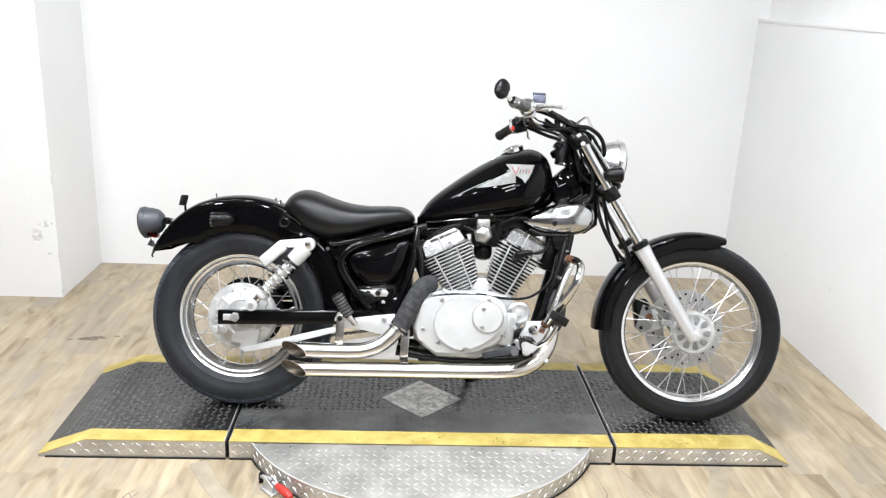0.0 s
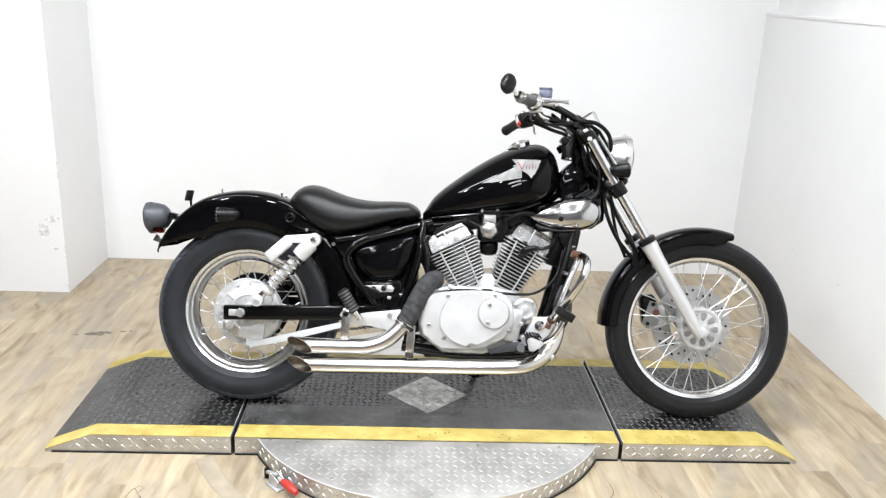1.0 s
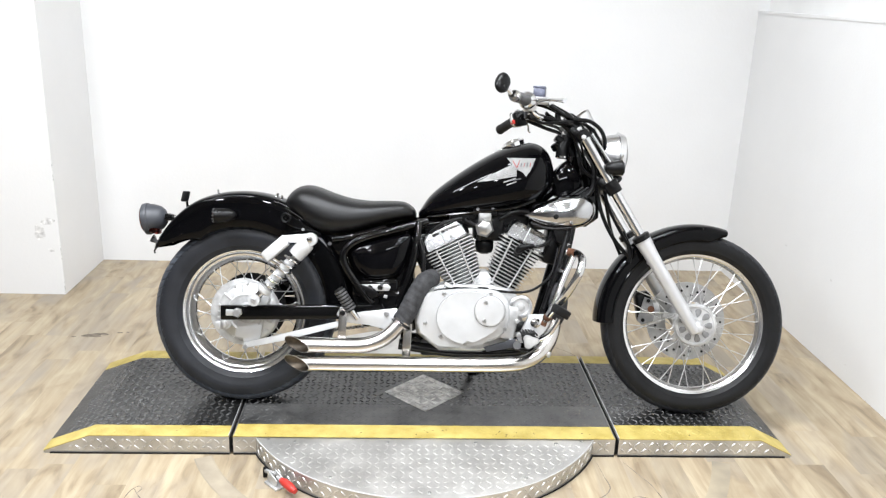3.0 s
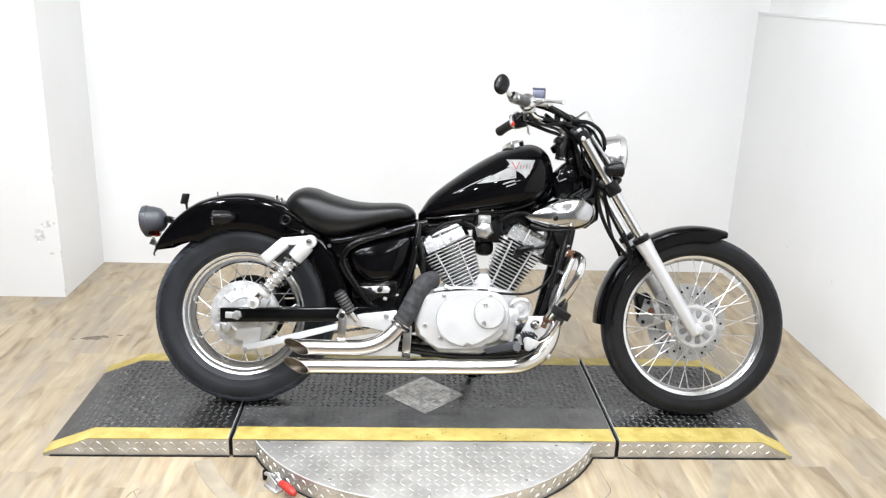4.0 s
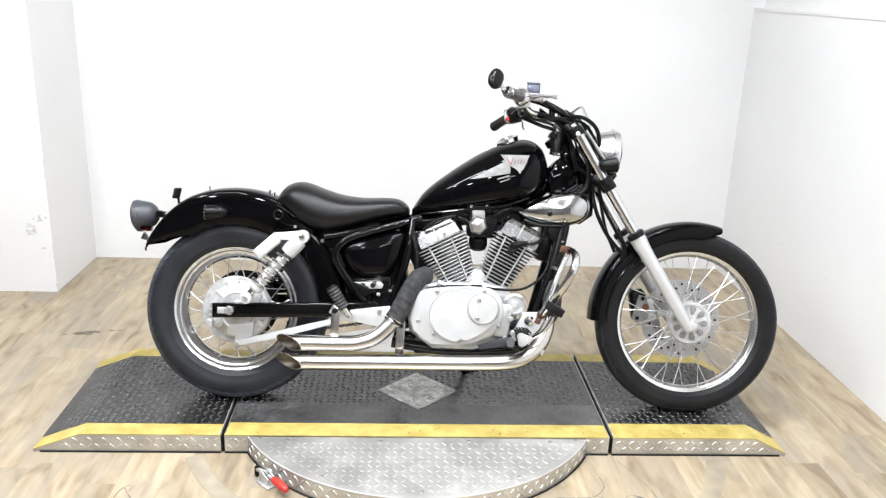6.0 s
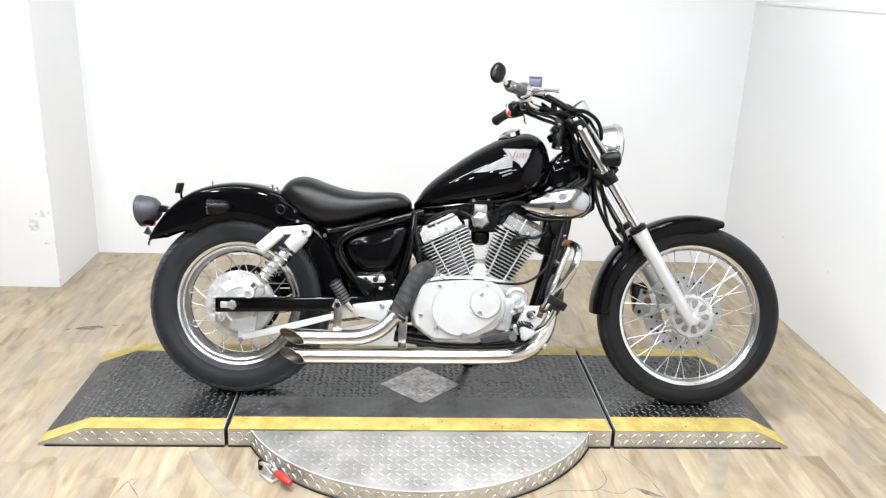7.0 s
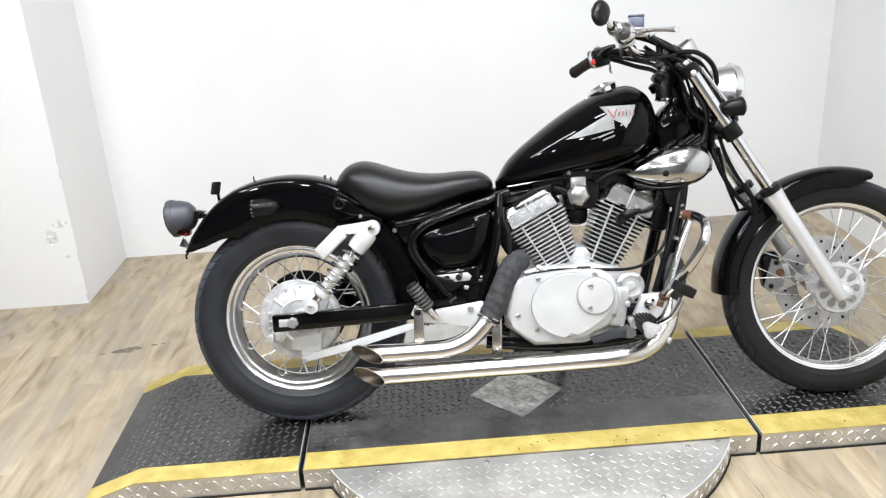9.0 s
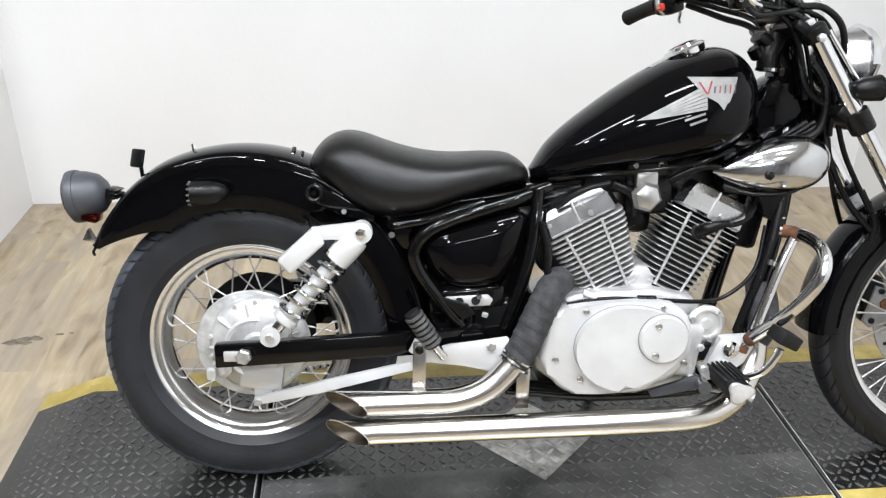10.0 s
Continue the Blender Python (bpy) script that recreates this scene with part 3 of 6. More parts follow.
def wheel(name, cx, cz, R, hw, rim_r, rim_w, hub_r, hub_y, label, depth=0.020):
    w, d = rim_w, depth
    q = 0.80 if depth < 0.01 else 1.2
    prof = [(rim_r, -w), (rim_r + 0.004, -w + 0.003), (rim_r, -w + 0.006), (rim_r - 0.010, -w + 0.010), (rim_r - 0.012, -w + 0.016), (rim_r - d - 0.004, -w * 0.35),
            (rim_r - d - 0.006, 0), (rim_r - d - 0.004, w * 0.35), (rim_r - 0.012, w - 0.016), (rim_r - 0.010, w - 0.010), (rim_r, w - 0.006), (rim_r + 0.004, w - 0.003), (rim_r, w),
            (rim_r - 0.006, w - 0.002), (rim_r - 0.008 * q, w - 0.007), (rim_r - 0.014 * q, w - 0.0075), (rim_r - 0.018 * q, w - 0.011), (rim_r - 0.021 * q, w - 0.018), (rim_r - d - 0.014, w * 0.3), (rim_r - d - 0.016, 0), (rim_r - d - 0.014, -w * 0.3), (rim_r - 0.021 * q, -w + 0.018), (rim_r - 0.018 * q, -w + 0.011), (rim_r - 0.014 * q, -w + 0.0075), (rim_r - 0.008 * q, -w + 0.007), (rim_r - 0.006, -w + 0.002)]
    root = part(name, Lt(prof, (0, 0, 0), seg=96, closed=True), RIM, bike, label, 50)
    root.location = (cx, 0, cz)
    tyre = part("tyre", tyre_mesh(R, hw, rim_r, 60 if hw > 0.05 else 54), RUBBER if hw > 0.05 else RUBBERF, root, "black rubber tyre with slanted tread grooves", 22)
    tyre.data.materials.append(RUBBERT if hw > 0.05 else RUBBER)
    # laced spokes: each of four kinds is one mesh, turned round the axle
    for side in (-1, 1):
        for lean in (-1, 1):
            a1 = radians(34 * lean)
            p0 = Vector((hub_r, side * (hub_y + (0.004 if lean > 0 else -0.003)), 0))
            rr = rim_r - d - 0.014
            p1 = Vector((rr * math.cos(a1), side * 0.010, rr * math.sin(a1)))
            q = p0.lerp(p1, 0.94)
            sb = tube(bmesh.new(), [p0, q], 0.0016, 6, 1)
            tube(sb, [q, p1], 0.0023, 6, 1)
            me = finish(sb, "spoke", SPOKE)
            for k in range(9):
                s = new("spoke", me)
                s.parent = root
                s.rotation_euler = (0, radians(40 * k + 10 * (side + 1) + 20 * (lean + 1) / 2 + 3), 0)
    return root


# front wheel
FW = wheel("front_wheel", 1.488, 0.301, 0.3005, 0.042, 0.2345, 0.028, 0.050, 0.030, "chrome wire-spoked front wheel", 0.005)
hub = part("hub", Lt([(0.012, -0.064), (0.020, -0.063), (0.023, -0.056), (0.026, -0.0505), (0.058, -0.050), (0.060, -0.054), (0.066, -0.054), (0.070, -0.048), (0.070, -0.034), (0.055, -0.026), (0.030, -0.020), (0.028, 0.03), (0.05, 0.036), (0.05, 0.046), (0.012, 0.05)], (0, 0, 0)), CAST, FW, "cast alloy hub with petal recesses")
# Thin grey petals on the hub face paint the shade of deep recesses.
for k in range(9):
    a0 = radians(40 * k)
    ca, sa = math.cos(a0), math.sin(a0)
    pet = [(0.026, 0.0), (0.034, 0.0065), (0.046, 0.0105), (0.054, 0.0085), (0.056, 0.0), (0.054, -0.0085), (0.046, -0.0105), (0.034, -0.0065)]
    part("petal_shade", Pl([(u * ca - v * sa, u * sa + v * ca) for u, v in pet], -0.0525, -0.048, 0.001), SEAM, FW, "grey petal plate painting the shade of a recess")
for k in range(18):
    a = radians(20 * k + 6)
    part("spoke_boss", Lt([(0.0045, -0.004), (0.006, -0.001), (0.006, 0.003), (0.002, 0.004)], (0.069 * math.cos(a), -0.042, 0.069 * math.sin(a)), (0, -1, 0), 8), CAST, FW)
disc = bmesh.new()
lathe(disc, [(0.070, 0.056), (0.133, 0.056), (0.133, 0.061), (0.070, 0.061)], (0, 0, 0), seg=72, closed=True)
part("brake_disc", disc, DISC, FW, "drilled steel brake disc")
db = bmesh.new()
for k in range(36):
    a, r = radians(10 * k), (0.118, 0.105, 0.090)[k % 3]
    lathe(db, [(0.0042, 0.0545), (0.0042, 0.0555)], (r * math.cos(a), 0, r * math.sin(a)), seg=8)
pieces("drill_hole", db, BLACK, FW)
db = bmesh.new()
for k in range(5):
    a = radians(72 * k + 20)
    box(db, (0.058 * math.cos(a), 0.052, 0.058 * math.sin(a)), (0.045, 0.006, 0.020), (0, -math.degrees(a), 0), 0.002)
pieces("disc_carrier", db, CAST, FW)
part("axle", Lt([(0.011, -0.112), (0.013, -0.108), (0.013, -0.09), (0.009, -0.088), (0.009, 0.11)], (0, 0, 0), seg=12), SPOKE, FW)

# rear wheel
RW = wheel("rear_wheel", 0.012, 0.298, 0.295, 0.062, 0.2005, 0.043, 0.072, 0.036, "chrome wire-spoked rear wheel")
part("hub", Lt([(0.02, -0.05), (0.080, -0.05), (0.085, -0.045), (0.085, -0.025), (0.06, -0.02), (0.06, 0.03), (0.085, 0.036), (0.085, 0.05), (0.02, 0.055)], (0, 0, 0)), CAST, RW, "cast alloy drum hub")
part("brake_panel", Lt([(0.006, -0.096), (0.028, -0.096), (0.034, -0.088), (0.060, -0.086), (0.066, -0.080), (0.088, -0.076), (0.096, -0.070), (0.100, -0.060), (0.100, -0.052), (0.02, -0.05)], (0.020, 0, 0.002)), CAST, RW, "silver cast brake panel")
for k in range(9):
    a = radians(20 + 40 * k)
    part("panel_rib", B((0.014 + 0.073 * math.cos(a), -0.0795, 0.002 + 0.073 * math.sin(a)), (0.036, 0.008, 0.006), (0, -math.degrees(a), 0), 0.002, 1), CAST, RW)
part("panel_step", Lt([(0.040, -0.082), (0.058, -0.089), (0.061, -0.087), (0.062, -0.080)], (0.014, 0, 0.002)), ALLOY, RW)
b = bmesh.new()
for k in range(14):
    a = radians(25.7 * k + 12)
    bolt(b, (0.014 + 0.090 * math.cos(a), -0.072, 0.002 + 0.090 * math.sin(a)), 0.0046, 0.007)
pieces("panel_bolt", b, CAST, RW)
part("sprocket", Lt([(0.05, 0.064), (0.116, 0.064), (0.119, 0.067), (0.116, 0.07), (0.05, 0.07)], (0, 0, 0), seg=40), SATIN, RW)
for k in range(18):
    a = radians(20 * k + 8)
    part("spoke_boss", Lt([(0.005, -0.004), (0.0068, -0.001), (0.0068, 0.004), (0.002, 0.005)], (0.098 * math.cos(a), -0.046, 0.098 * math.sin(a)), (0, -1, 0), 8), CAST, RW)
part("hub_flange", Lt([(0.075, -0.050), (0.106, -0.050), (0.109, -0.046), (0.106, -0.040), (0.075, -0.038)], (0, 0, 0), closed=True), CAST, RW)
part("cam_boss", Lt([(0.020, -0.005), (0.020, 0.014), (0.015, 0.018), (0.010, 0.018), (0.009, 0.026), (0.002, 0.027)], (-0.050, -0.080, -0.035), (0, -1, 0), 20), CAST, RW)
part("cam_boss", Lt([(0.016, -0.005), (0.016, 0.010), (0.011, 0.014), (0.002, 0.014)], (0.085, -0.072, 0.005), (0, -1, 0), 20), CAST, RW)
part("panel_boss", B((0.052, -0.08, 0.045), (0.07, 0.02, 0.05), (0, 25, 0), 0.008), ALLOY, RW)
part("panel_boss", B((0.025, -0.08, -0.055), (0.085, 0.018, 0.06), (0, 8, 0), 0.008), ALLOY, RW)
part("axle_nut", bolt(bmesh.new(), (0.005, -0.152, 0.010), 0.015, 0.016), SPOKE, RW)

# fork
for s in (-1, 1):
    y = s * 0.098
    lab = "chrome fork tube with silver lower leg"
    f = part("fork_tube", T([(1.078, y, 0.912), (1.302, y, 0.557)], 0.0162, 20, 1), CHROME, bike, lab)
    leg = bmesh.new()
    tube(leg, [(1.284, y, 0.585), (1.29, y, 0.576), (1.296, y, 0.566), (1.31, y, 0.544), (1.34, y, 0.497), (1.42, y, 0.370), (1.462, y, 0.303), (1.474, y, 0.284)], 0.024, 20, 3,
         [0.0235, 0.0262, 0.0262, 0.0250, 0.0225, 0.0212, 0.0206, 0.0190, 0.0165])
    part("lower_leg", leg, FORKM, f)
    part("dust_seal", Lt([(0.019, -0.004), (0.0285, -0.004), (0.0285, 0.012), (0.020, 0.016)], (1.288, y, 0.579), (-0.534, 0, 0.846), 20), SATIN, f)
    part("axle_lug", B((1.479, y, 0.299), (0.040, 0.032, 0.036), (0, 32, 0), 0.012, 3), FORKM, f)
    part("lower_clamp", Lt([(0.017, -0.022), (0.0235, -0.021), (0.0245, -0.016), (0.0245, 0.016), (0.0235, 0.021), (0.017, 0.022)], (1.186, y, 0.741), (-0.534, 0, 0.846), 20), SATIN, f)
    part("upper_clamp", Lt([(0.010, 0.016), (0.019, 0.014), (0.0235, 0.009), (0.024, -0.014), (0.016, -0.016)], (1.083, y, 0.903), (-0.534, 0, 0.846), 20), SATIN, f)
    part("cap_bolt", bolt(bmesh.new(), (1.075, y, 0.918), 0.009, 0.010, (-0.534, 0, 0.846)), CAST, f)
part("steering_head", T([(1.045, 0, 0.89), (1.145, 0, 0.735)], 0.030, 16, 1), FRAMEB, bike)
part("lower_yoke", B((1.168, 0, 0.746), (0.065, 0.215, 0.028), (0, 32, 0), 0.010), SATIN, bike)
part("upper_yoke", B((1.068, 0, 0.906), (0.06, 0.215, 0.024), (0, 32, 0), 0.010), SATIN, bike)
part("steering_nut", bolt(bmesh.new(), (1.05, 0, 0.918), 0.015, 0.012, (-0.53, 0, 0.85)), CHROME, bike)

# front mudguard


def guard(name, cx, cz, r, hw, a0, a1, drop, n, label, lip=0.0, r1=None):
    """A curved mudguard round an axle from angle a0 to a1 (degrees), with side skirts."""
    bm = bmesh.new()
    rings = []
    for i in range(n + 1):
        t = i / n
        a = radians(a0 + (a1 - a0) * t)
        rr = (r(t) if callable(r) else r) + ((r1 - r) * t if r1 else 0)
        dr = drop(t) if callable(drop) else drop
        ring = []
        for k in range(17):
            u = -1 + 2 * k / 16
            e = abs(u)
            yy = hw * (math.sin(min(e / 0.62, 1) * math.pi / 2)) * (1 if u >= 0 else -1)
            if e <= 0.62:
                rad = rr - 0.020 * (1 - math.cos(e / 0.62 * math.pi / 2))
            else:
                rad = rr - 0.020 - (dr - 0.020) * (e - 0.62) / 0.38
                yy *= 1 - 0.05 * (e - 0.62) / 0.38
            ring.append((cx + rad * math.cos(a), yy, cz + rad * math.sin(a)))
        inner = []
        for p in reversed(ring):
            v = Vector((p[0] - cx, 0, p[2] - cz))
            k = (v.length - 0.0035) / v.length
            inner.append((cx + v.x * k, p[1] * 0.96, cz + v.z * k))
        rings.append(ring + inner)
    loft(bm, rings)
    return part(name, bm, PAINT, bike, label, 45)


guard("front_mudguard", 1.488, 0.305, 0.327, 0.056, 181, 73, lambda t: 0.054 if t < 0.9 else 0.054 - (t - 0.9) * 0.32, 40, "gloss black front mudguard")
b = bmesh.new()
for s in (-1, 1):
    tube(b, [(1.30, s * 0.060, 0.545), (1.31, s * 0.075, 0.53), (1.33, s * 0.080, 0.515)], 0.007, 8, 2)
    bolt(b, (1.322, s * 0.066, 0.502), 0.008, 0.01, (0, s, 0))
    bolt(b, (1.292, s * 0.058, 0.552), 0.008, 0.01, (0, s, 0))
pieces("mudguard_mount", b, CAST, bike)
# reflective edge trim on the mudguard
b = bmesh.new()
for s in (-1, 1):
    tube(b, [(1.488 + 0.275 * math.cos(radians(a)), s * 0.0545, 0.305 + 0.275 * math.sin(radians(a))) for a in (178, 165, 150, 138, 128)], 0.0022, 6, 3)
pieces("mudguard_rim", b, FRAMEB, bike)
# brake caliper on the far fork leg
cal = part("brake_caliper", B((1.344, 0.066, 0.345), (0.056, 0.050, 0.105), (0, -10, 0), 0.014, 3), SATIN, bike, "black brake caliper with a rusty pin")
part("caliper_bridge", Pl([(1.318, 0.300), (1.335, 0.285), (1.372, 0.298), (1.380, 0.330), (1.366, 0.372), (1.340, 0.380)], 0.036, 0.046, 0.004), SEAM, cal, "dull grey caliper bridge")
for x, z in ((1.336, 0.302), (1.352, 0.368)):
    part("caliper_bolt", bolt(bmesh.new(), (x, 0.036, z), 0.007, 0.006), SATIN, cal)
part("caliper_pin", bolt(bmesh.new(), (1.362, 0.035, 0.340), 0.012, 0.006), RUST, cal)
part("caliper_body", B((1.375, 0.07, 0.325), (0.05, 0.05, 0.075), (0, -12, 0), 0.01), CAST, cal)
part("brake_hose", T([(1.19, 0.02, 0.70), (1.215, 0.03, 0.60), (1.25, 0.055, 0.53), (1.29, 0.07, 0.45), (1.325, 0.07, 0.385)], 0.0055, 8, 5), SATIN, bike)
part("speedometer_cable", T([(1.12, -0.03, 0.93), (1.155, -0.045, 0.80), (1.185, -0.055, 0.68), (1.235, -0.06, 0.585), (1.258, -0.055, 0.555), (1.24, -0.04, 0.60)], 0.0055, 8, 5), SATIN, bike)
part("brake_hose", T([(1.15, -0.03, 0.74), (1.165, -0.045, 0.66), (1.20, -0.055, 0.585), (1.245, -0.06, 0.53), (1.262, -0.06, 0.52)], 0.0065, 8, 5), SATIN, bike)
part("cable_guide", T([(1.255, -0.06, 0.555), (1.262, -0.062, 0.53), (1.256, -0.06, 0.50)], 0.008, 8, 2), SATIN, bike)

# headlight
hl_ax = Vector((0.995, 0, -0.06)).normalized()
hl = part("headlight", Lt([(0.0093, -0.085), (0.0296, -0.080), (0.0509, -0.062), (0.0648, -0.035), (0.0712, -0.008), (0.0731, 0.006)], (1.212, 0, 0.846), hl_ax), ROCKER, bike, "round chrome headlight with clear lens")
part("trim_ring", Lt([(0.0684, -0.002), (0.080, 0.0), (0.0759, 0.008), (0.0740, 0.018), (0.0712, 0.022), (0.0684, 0.016)], (1.212, 0, 0.846), hl_ax, closed=True), CHROME, hl)
part("reflector", Lt([(0.0111, -0.045), (0.0416, -0.030), (0.0611, -0.008), (0.0689, 0.010)], (1.212, 0, 0.846), hl_ax), REFL, hl)
part("bulb_shield", Lt([(0.0028, -0.02), (0.0130, -0.018), (0.0148, -0.004), (0.0111, 0.004), (0.0019, 0.006)], (1.212, 0, 0.846), hl_ax, 20), CHROME, hl)
part("lens", Lt([(0.0703, 0.014), (0.0648, 0.022), (0.0463, 0.031), (0.0231, 0.036), (0.0037, 0.038), (0.0037, 0.034), (0.0231, 0.032), (0.0463, 0.027), (0.0648, 0.018)], (1.212, 0, 0.846), hl_ax, closed=True), GLASS, hl)
part("bracket", T([(1.175, -0.02, 0.79), (1.21, -0.03, 0.765), (1.225, -0.02, 0.775)], 0.010, 8, 3), SATIN, hl)
part("bracket", T([(1.205, -0.085, 0.80), (1.222, -0.082, 0.845)], 0.007, 8, 1), CHROME, hl)

for s in (-1, 1):
    t = part("turn_signal", Lt([(0.008, -0.034), (0.016, -0.028), (0.0215, -0.012), (0.0238, 0.006), (0.0238, 0.020), (0.019, 0.023)], (1.190, s * 0.112, 0.801), (1, 0, 0.10), 24), SATIN, bike, "black bullet turn signal")
    part("stalk", T([(1.180, s * 0.085, 0.788), (1.180, s * 0.105, 0.796)], 0.009, 10, 1), SATIN, t)
    part("lens", Lt([(0.0215, 0.020), (0.018, 0.027), (0.004, 0.030)], (1.190, s * 0.112, 0.801), (1, 0, 0.10), 24), GREYPL, t)
    part("lens_rim", Lt([(0.021, 0.016), (0.0248, 0.017), (0.0248, 0.022), (0.021, 0.023)], (1.190, s * 0.112, 0.801), (1, 0, 0.10), 24, True), SATIN, t)

# instruments and bars
sp = part("speedometer", Lt([(0.014, -0.078), (0.030, -0.070), (0.040, -0.044), (0.045, -0.012), (0.046, 0.0), (0.043, 0.004)], (1.080, 0, 0.968), (-0.6, 0, 0.8)), CHROME, bike, "chrome speedometer housing")
part("dial", Lt([(0.039, 0.003), (0.036, 0.006), (0.003, 0.007)], (1.080, 0, 0.968), (-0.6, 0, 0.8)), SATIN, sp)
part("bracket", B((1.085, 0, 0.925), (0.05, 0.06, 0.006), (0, 40, 0), 0.002), SATIN, sp)
bar = part("handlebar", T([(0.856, 0.365, 0.960), (0.905, 0.25, 0.982), (0.96, 0.19, 0.992), (1.035, 0.12, 0.965), (1.055, 0.05, 0.950), (1.055, -0.05, 0.950), (1.035, -0.10, 0.960), (0.970, -0.135, 0.985), (0.915, -0.175, 0.992), (0.892, -0.21, 0.990), (0.840, -0.345, 0.983)], 0.0112, 14, 6), FRAMEB, bike, "black pull-back handlebar")
for s in (-1, 1):
    part("riser", T([(1.065, s * 0.05, 0.905), (1.056, s * 0.05, 0.955)], 0.016, 12, 1), SATIN, bike)
    part("bar_clamp", B((1.055, s * 0.05, 0.955), (0.036, 0.03, 0.036), (0, 32, 0), 0.008), SATIN, bike)
gr = part("right_grip", T([(0.889, -0.219, 0.990), (0.880, -0.242, 0.989), (0.850, -0.320, 0.985), (0.842, -0.342, 0.984)], 0.017, 18, 4, [0.0185, 0.0165, 0.0165, 0.0180]), WORNG, bike, "black rubber grip")
part("grip_collar", Lt([(0.012, -0.022), (0.023, -0.020), (0.0275, -0.012), (0.0275, -0.004), (0.022, 0.006), (0.018, 0.010)], (0.889, -0.219, 0.990), (-0.36, -0.93, -0.04), 28), CHROME, gr)
part("throttle_housing", B((0.900, -0.190, 0.982), (0.034, 0.036, 0.044), (8, 0, -62), 0.008), CAST, gr)
part("end_cap", Lt([(0.017, -0.004), (0.018, 0.0), (0.0165, 0.006), (0.006, 0.009)], (0.841, -0.344, 0.984), (-0.36, -0.93, -0.04), 20), CHROME, gr)
part("starter_housing", B((0.908, -0.172, 0.952), (0.034, 0.034, 0.026), (10, 0, -62), 0.007), FRAMEB, gr)
part("housing_screw", bolt(bmesh.new(), (0.900, -0.194, 0.952), 0.004, 0.004, (-0.4, -0.9, 0)), CHROME, gr)
part("cable_elbow", T([(0.905, -0.185, 0.965), (0.925, -0.180, 0.950), (0.945, -0.165, 0.945)], 0.006, 8, 4), CHROME, gr)
part("throttle_cable", T([(0.905, -0.185, 0.95), (0.945, -0.16, 0.930), (1.02, -0.12, 0.94), (1.08, -0.06, 0.945), (1.13, -0.05, 0.92), (1.16, -0.04, 0.85), (1.13, -0.03, 0.76)], 0.005, 8, 6), SATIN, bike)
part("brake_hose", T([(0.955, -0.165, 0.990), (0.995, -0.14, 0.972), (1.05, -0.09, 0.953), (1.11, -0.07, 0.950), (1.155, -0.06, 0.915), (1.168, -0.05, 0.85), (1.158, -0.04, 0.77)], 0.0066, 10, 6), SATIN, bike)
part("wiring_cable", T([(0.92, -0.175, 0.95), (0.99, -0.13, 0.945), (1.06, -0.09, 0.93), (1.12, -0.06, 0.905), (1.15, -0.05, 0.85), (1.155, -0.05, 0.79)], 0.006, 8, 6), SATIN, bike)
mc = part("brake_reservoir", B((0.936, -0.150, 1.020), (0.038, 0.036, 0.034), (0, 2, -12), 0.005), BLUEG, bike, "blue-grey brake fluid reservoir")
part("cap", B((0.936, -0.150, 1.039), (0.040, 0.038, 0.006), (0, 2, -12), 0.002), BLUEG, mc)
part("master_cylinder", T([(0.915, -0.185, 0.996), (0.965, -0.165, 0.996)], 0.012, 12, 1), CAST, mc)
part("brake_lever", T([(0.925, -0.200, 0.992), (0.946, -0.235, 0.992), (0.965, -0.275, 0.986), (0.988, -0.326, 0.978)], 0.006, 10, 4, [0.009, 0.0058, 0.005, 0.005, 0.0075]), CHROME, bike, "polished ball-end brake lever")
MA = Vector((-0.55, 0.78, -0.30)).normalized()
mu = (MA.cross(Vector((0, 0, 1)))).normalized()
mv = mu.cross(MA)
mir = bmesh.new()
loop = [(1 - 0.10 * abs(math.sin(2 * math.pi * k / 40 - 0.95)) ** 6) / math.hypot(math.cos(2 * math.pi * k / 40 - 0.95) / 0.034, math.sin(2 * math.pi * k / 40 - 0.95) / 0.0245) for k in range(40)]
loft(mir, [[Vector((0.801, -0.395, 1.013)) + MA * h + (mu * math.cos(2 * math.pi * k / 40) + mv * math.sin(2 * math.pi * k / 40)) * (loop[k] * f) for k in range(40)] for h, f in ((-0.011, 0.35), (-0.009, 0.8), (-0.003, 1.0), (0.004, 1.0), (0.007, 0.93))])
mi = part("bar_end_mirror", mir, SATIN, bike, "oval black bar-end mirror", 50)
part("mirror_glass", Lt([(0.022, 0.0075), (0.004, 0.0078)], (0.801, -0.395, 1.013), MA, 32), CHROME, mi)
part("mirror_arm", T([(0.841, -0.346, 0.984), (0.832, -0.362, 0.984), (0.820, -0.380, 0.993), (0.806, -0.390, 1.003)], 0.0065, 10, 4, [0.0095, 0.008, 0.006, 0.007]), CHROME, mi)
part("arm_knuckle", Lt([(0.004, -0.008), (0.0095, -0.005), (0.0095, 0.005), (0.004, 0.008)], (0.829, -0.366, 0.986), (0.3, 0.3, 0.9), 16), SATIN, mi)
gl = part("left_grip", T([(0.898, 0.268, 0.979), (0.884, 0.30, 0.973), (0.868, 0.338, 0.964), (0.856, 0.366, 0.957)], 0.015, 18, 4, [0.0185, 0.0165, 0.0165, 0.018]), GRIPR, bike, "black rubber grip")
part("switch_housing", B((0.912, 0.240, 0.985), (0.05, 0.05, 0.055), (0, -15, 25), 0.010), SATIN, gl)
part("lever_perch", T([(0.905, 0.215, 0.985), (0.925, 0.212, 1.005), (0.955, 0.215, 1.012)], 0.008, 10, 3), SATIN, gl)
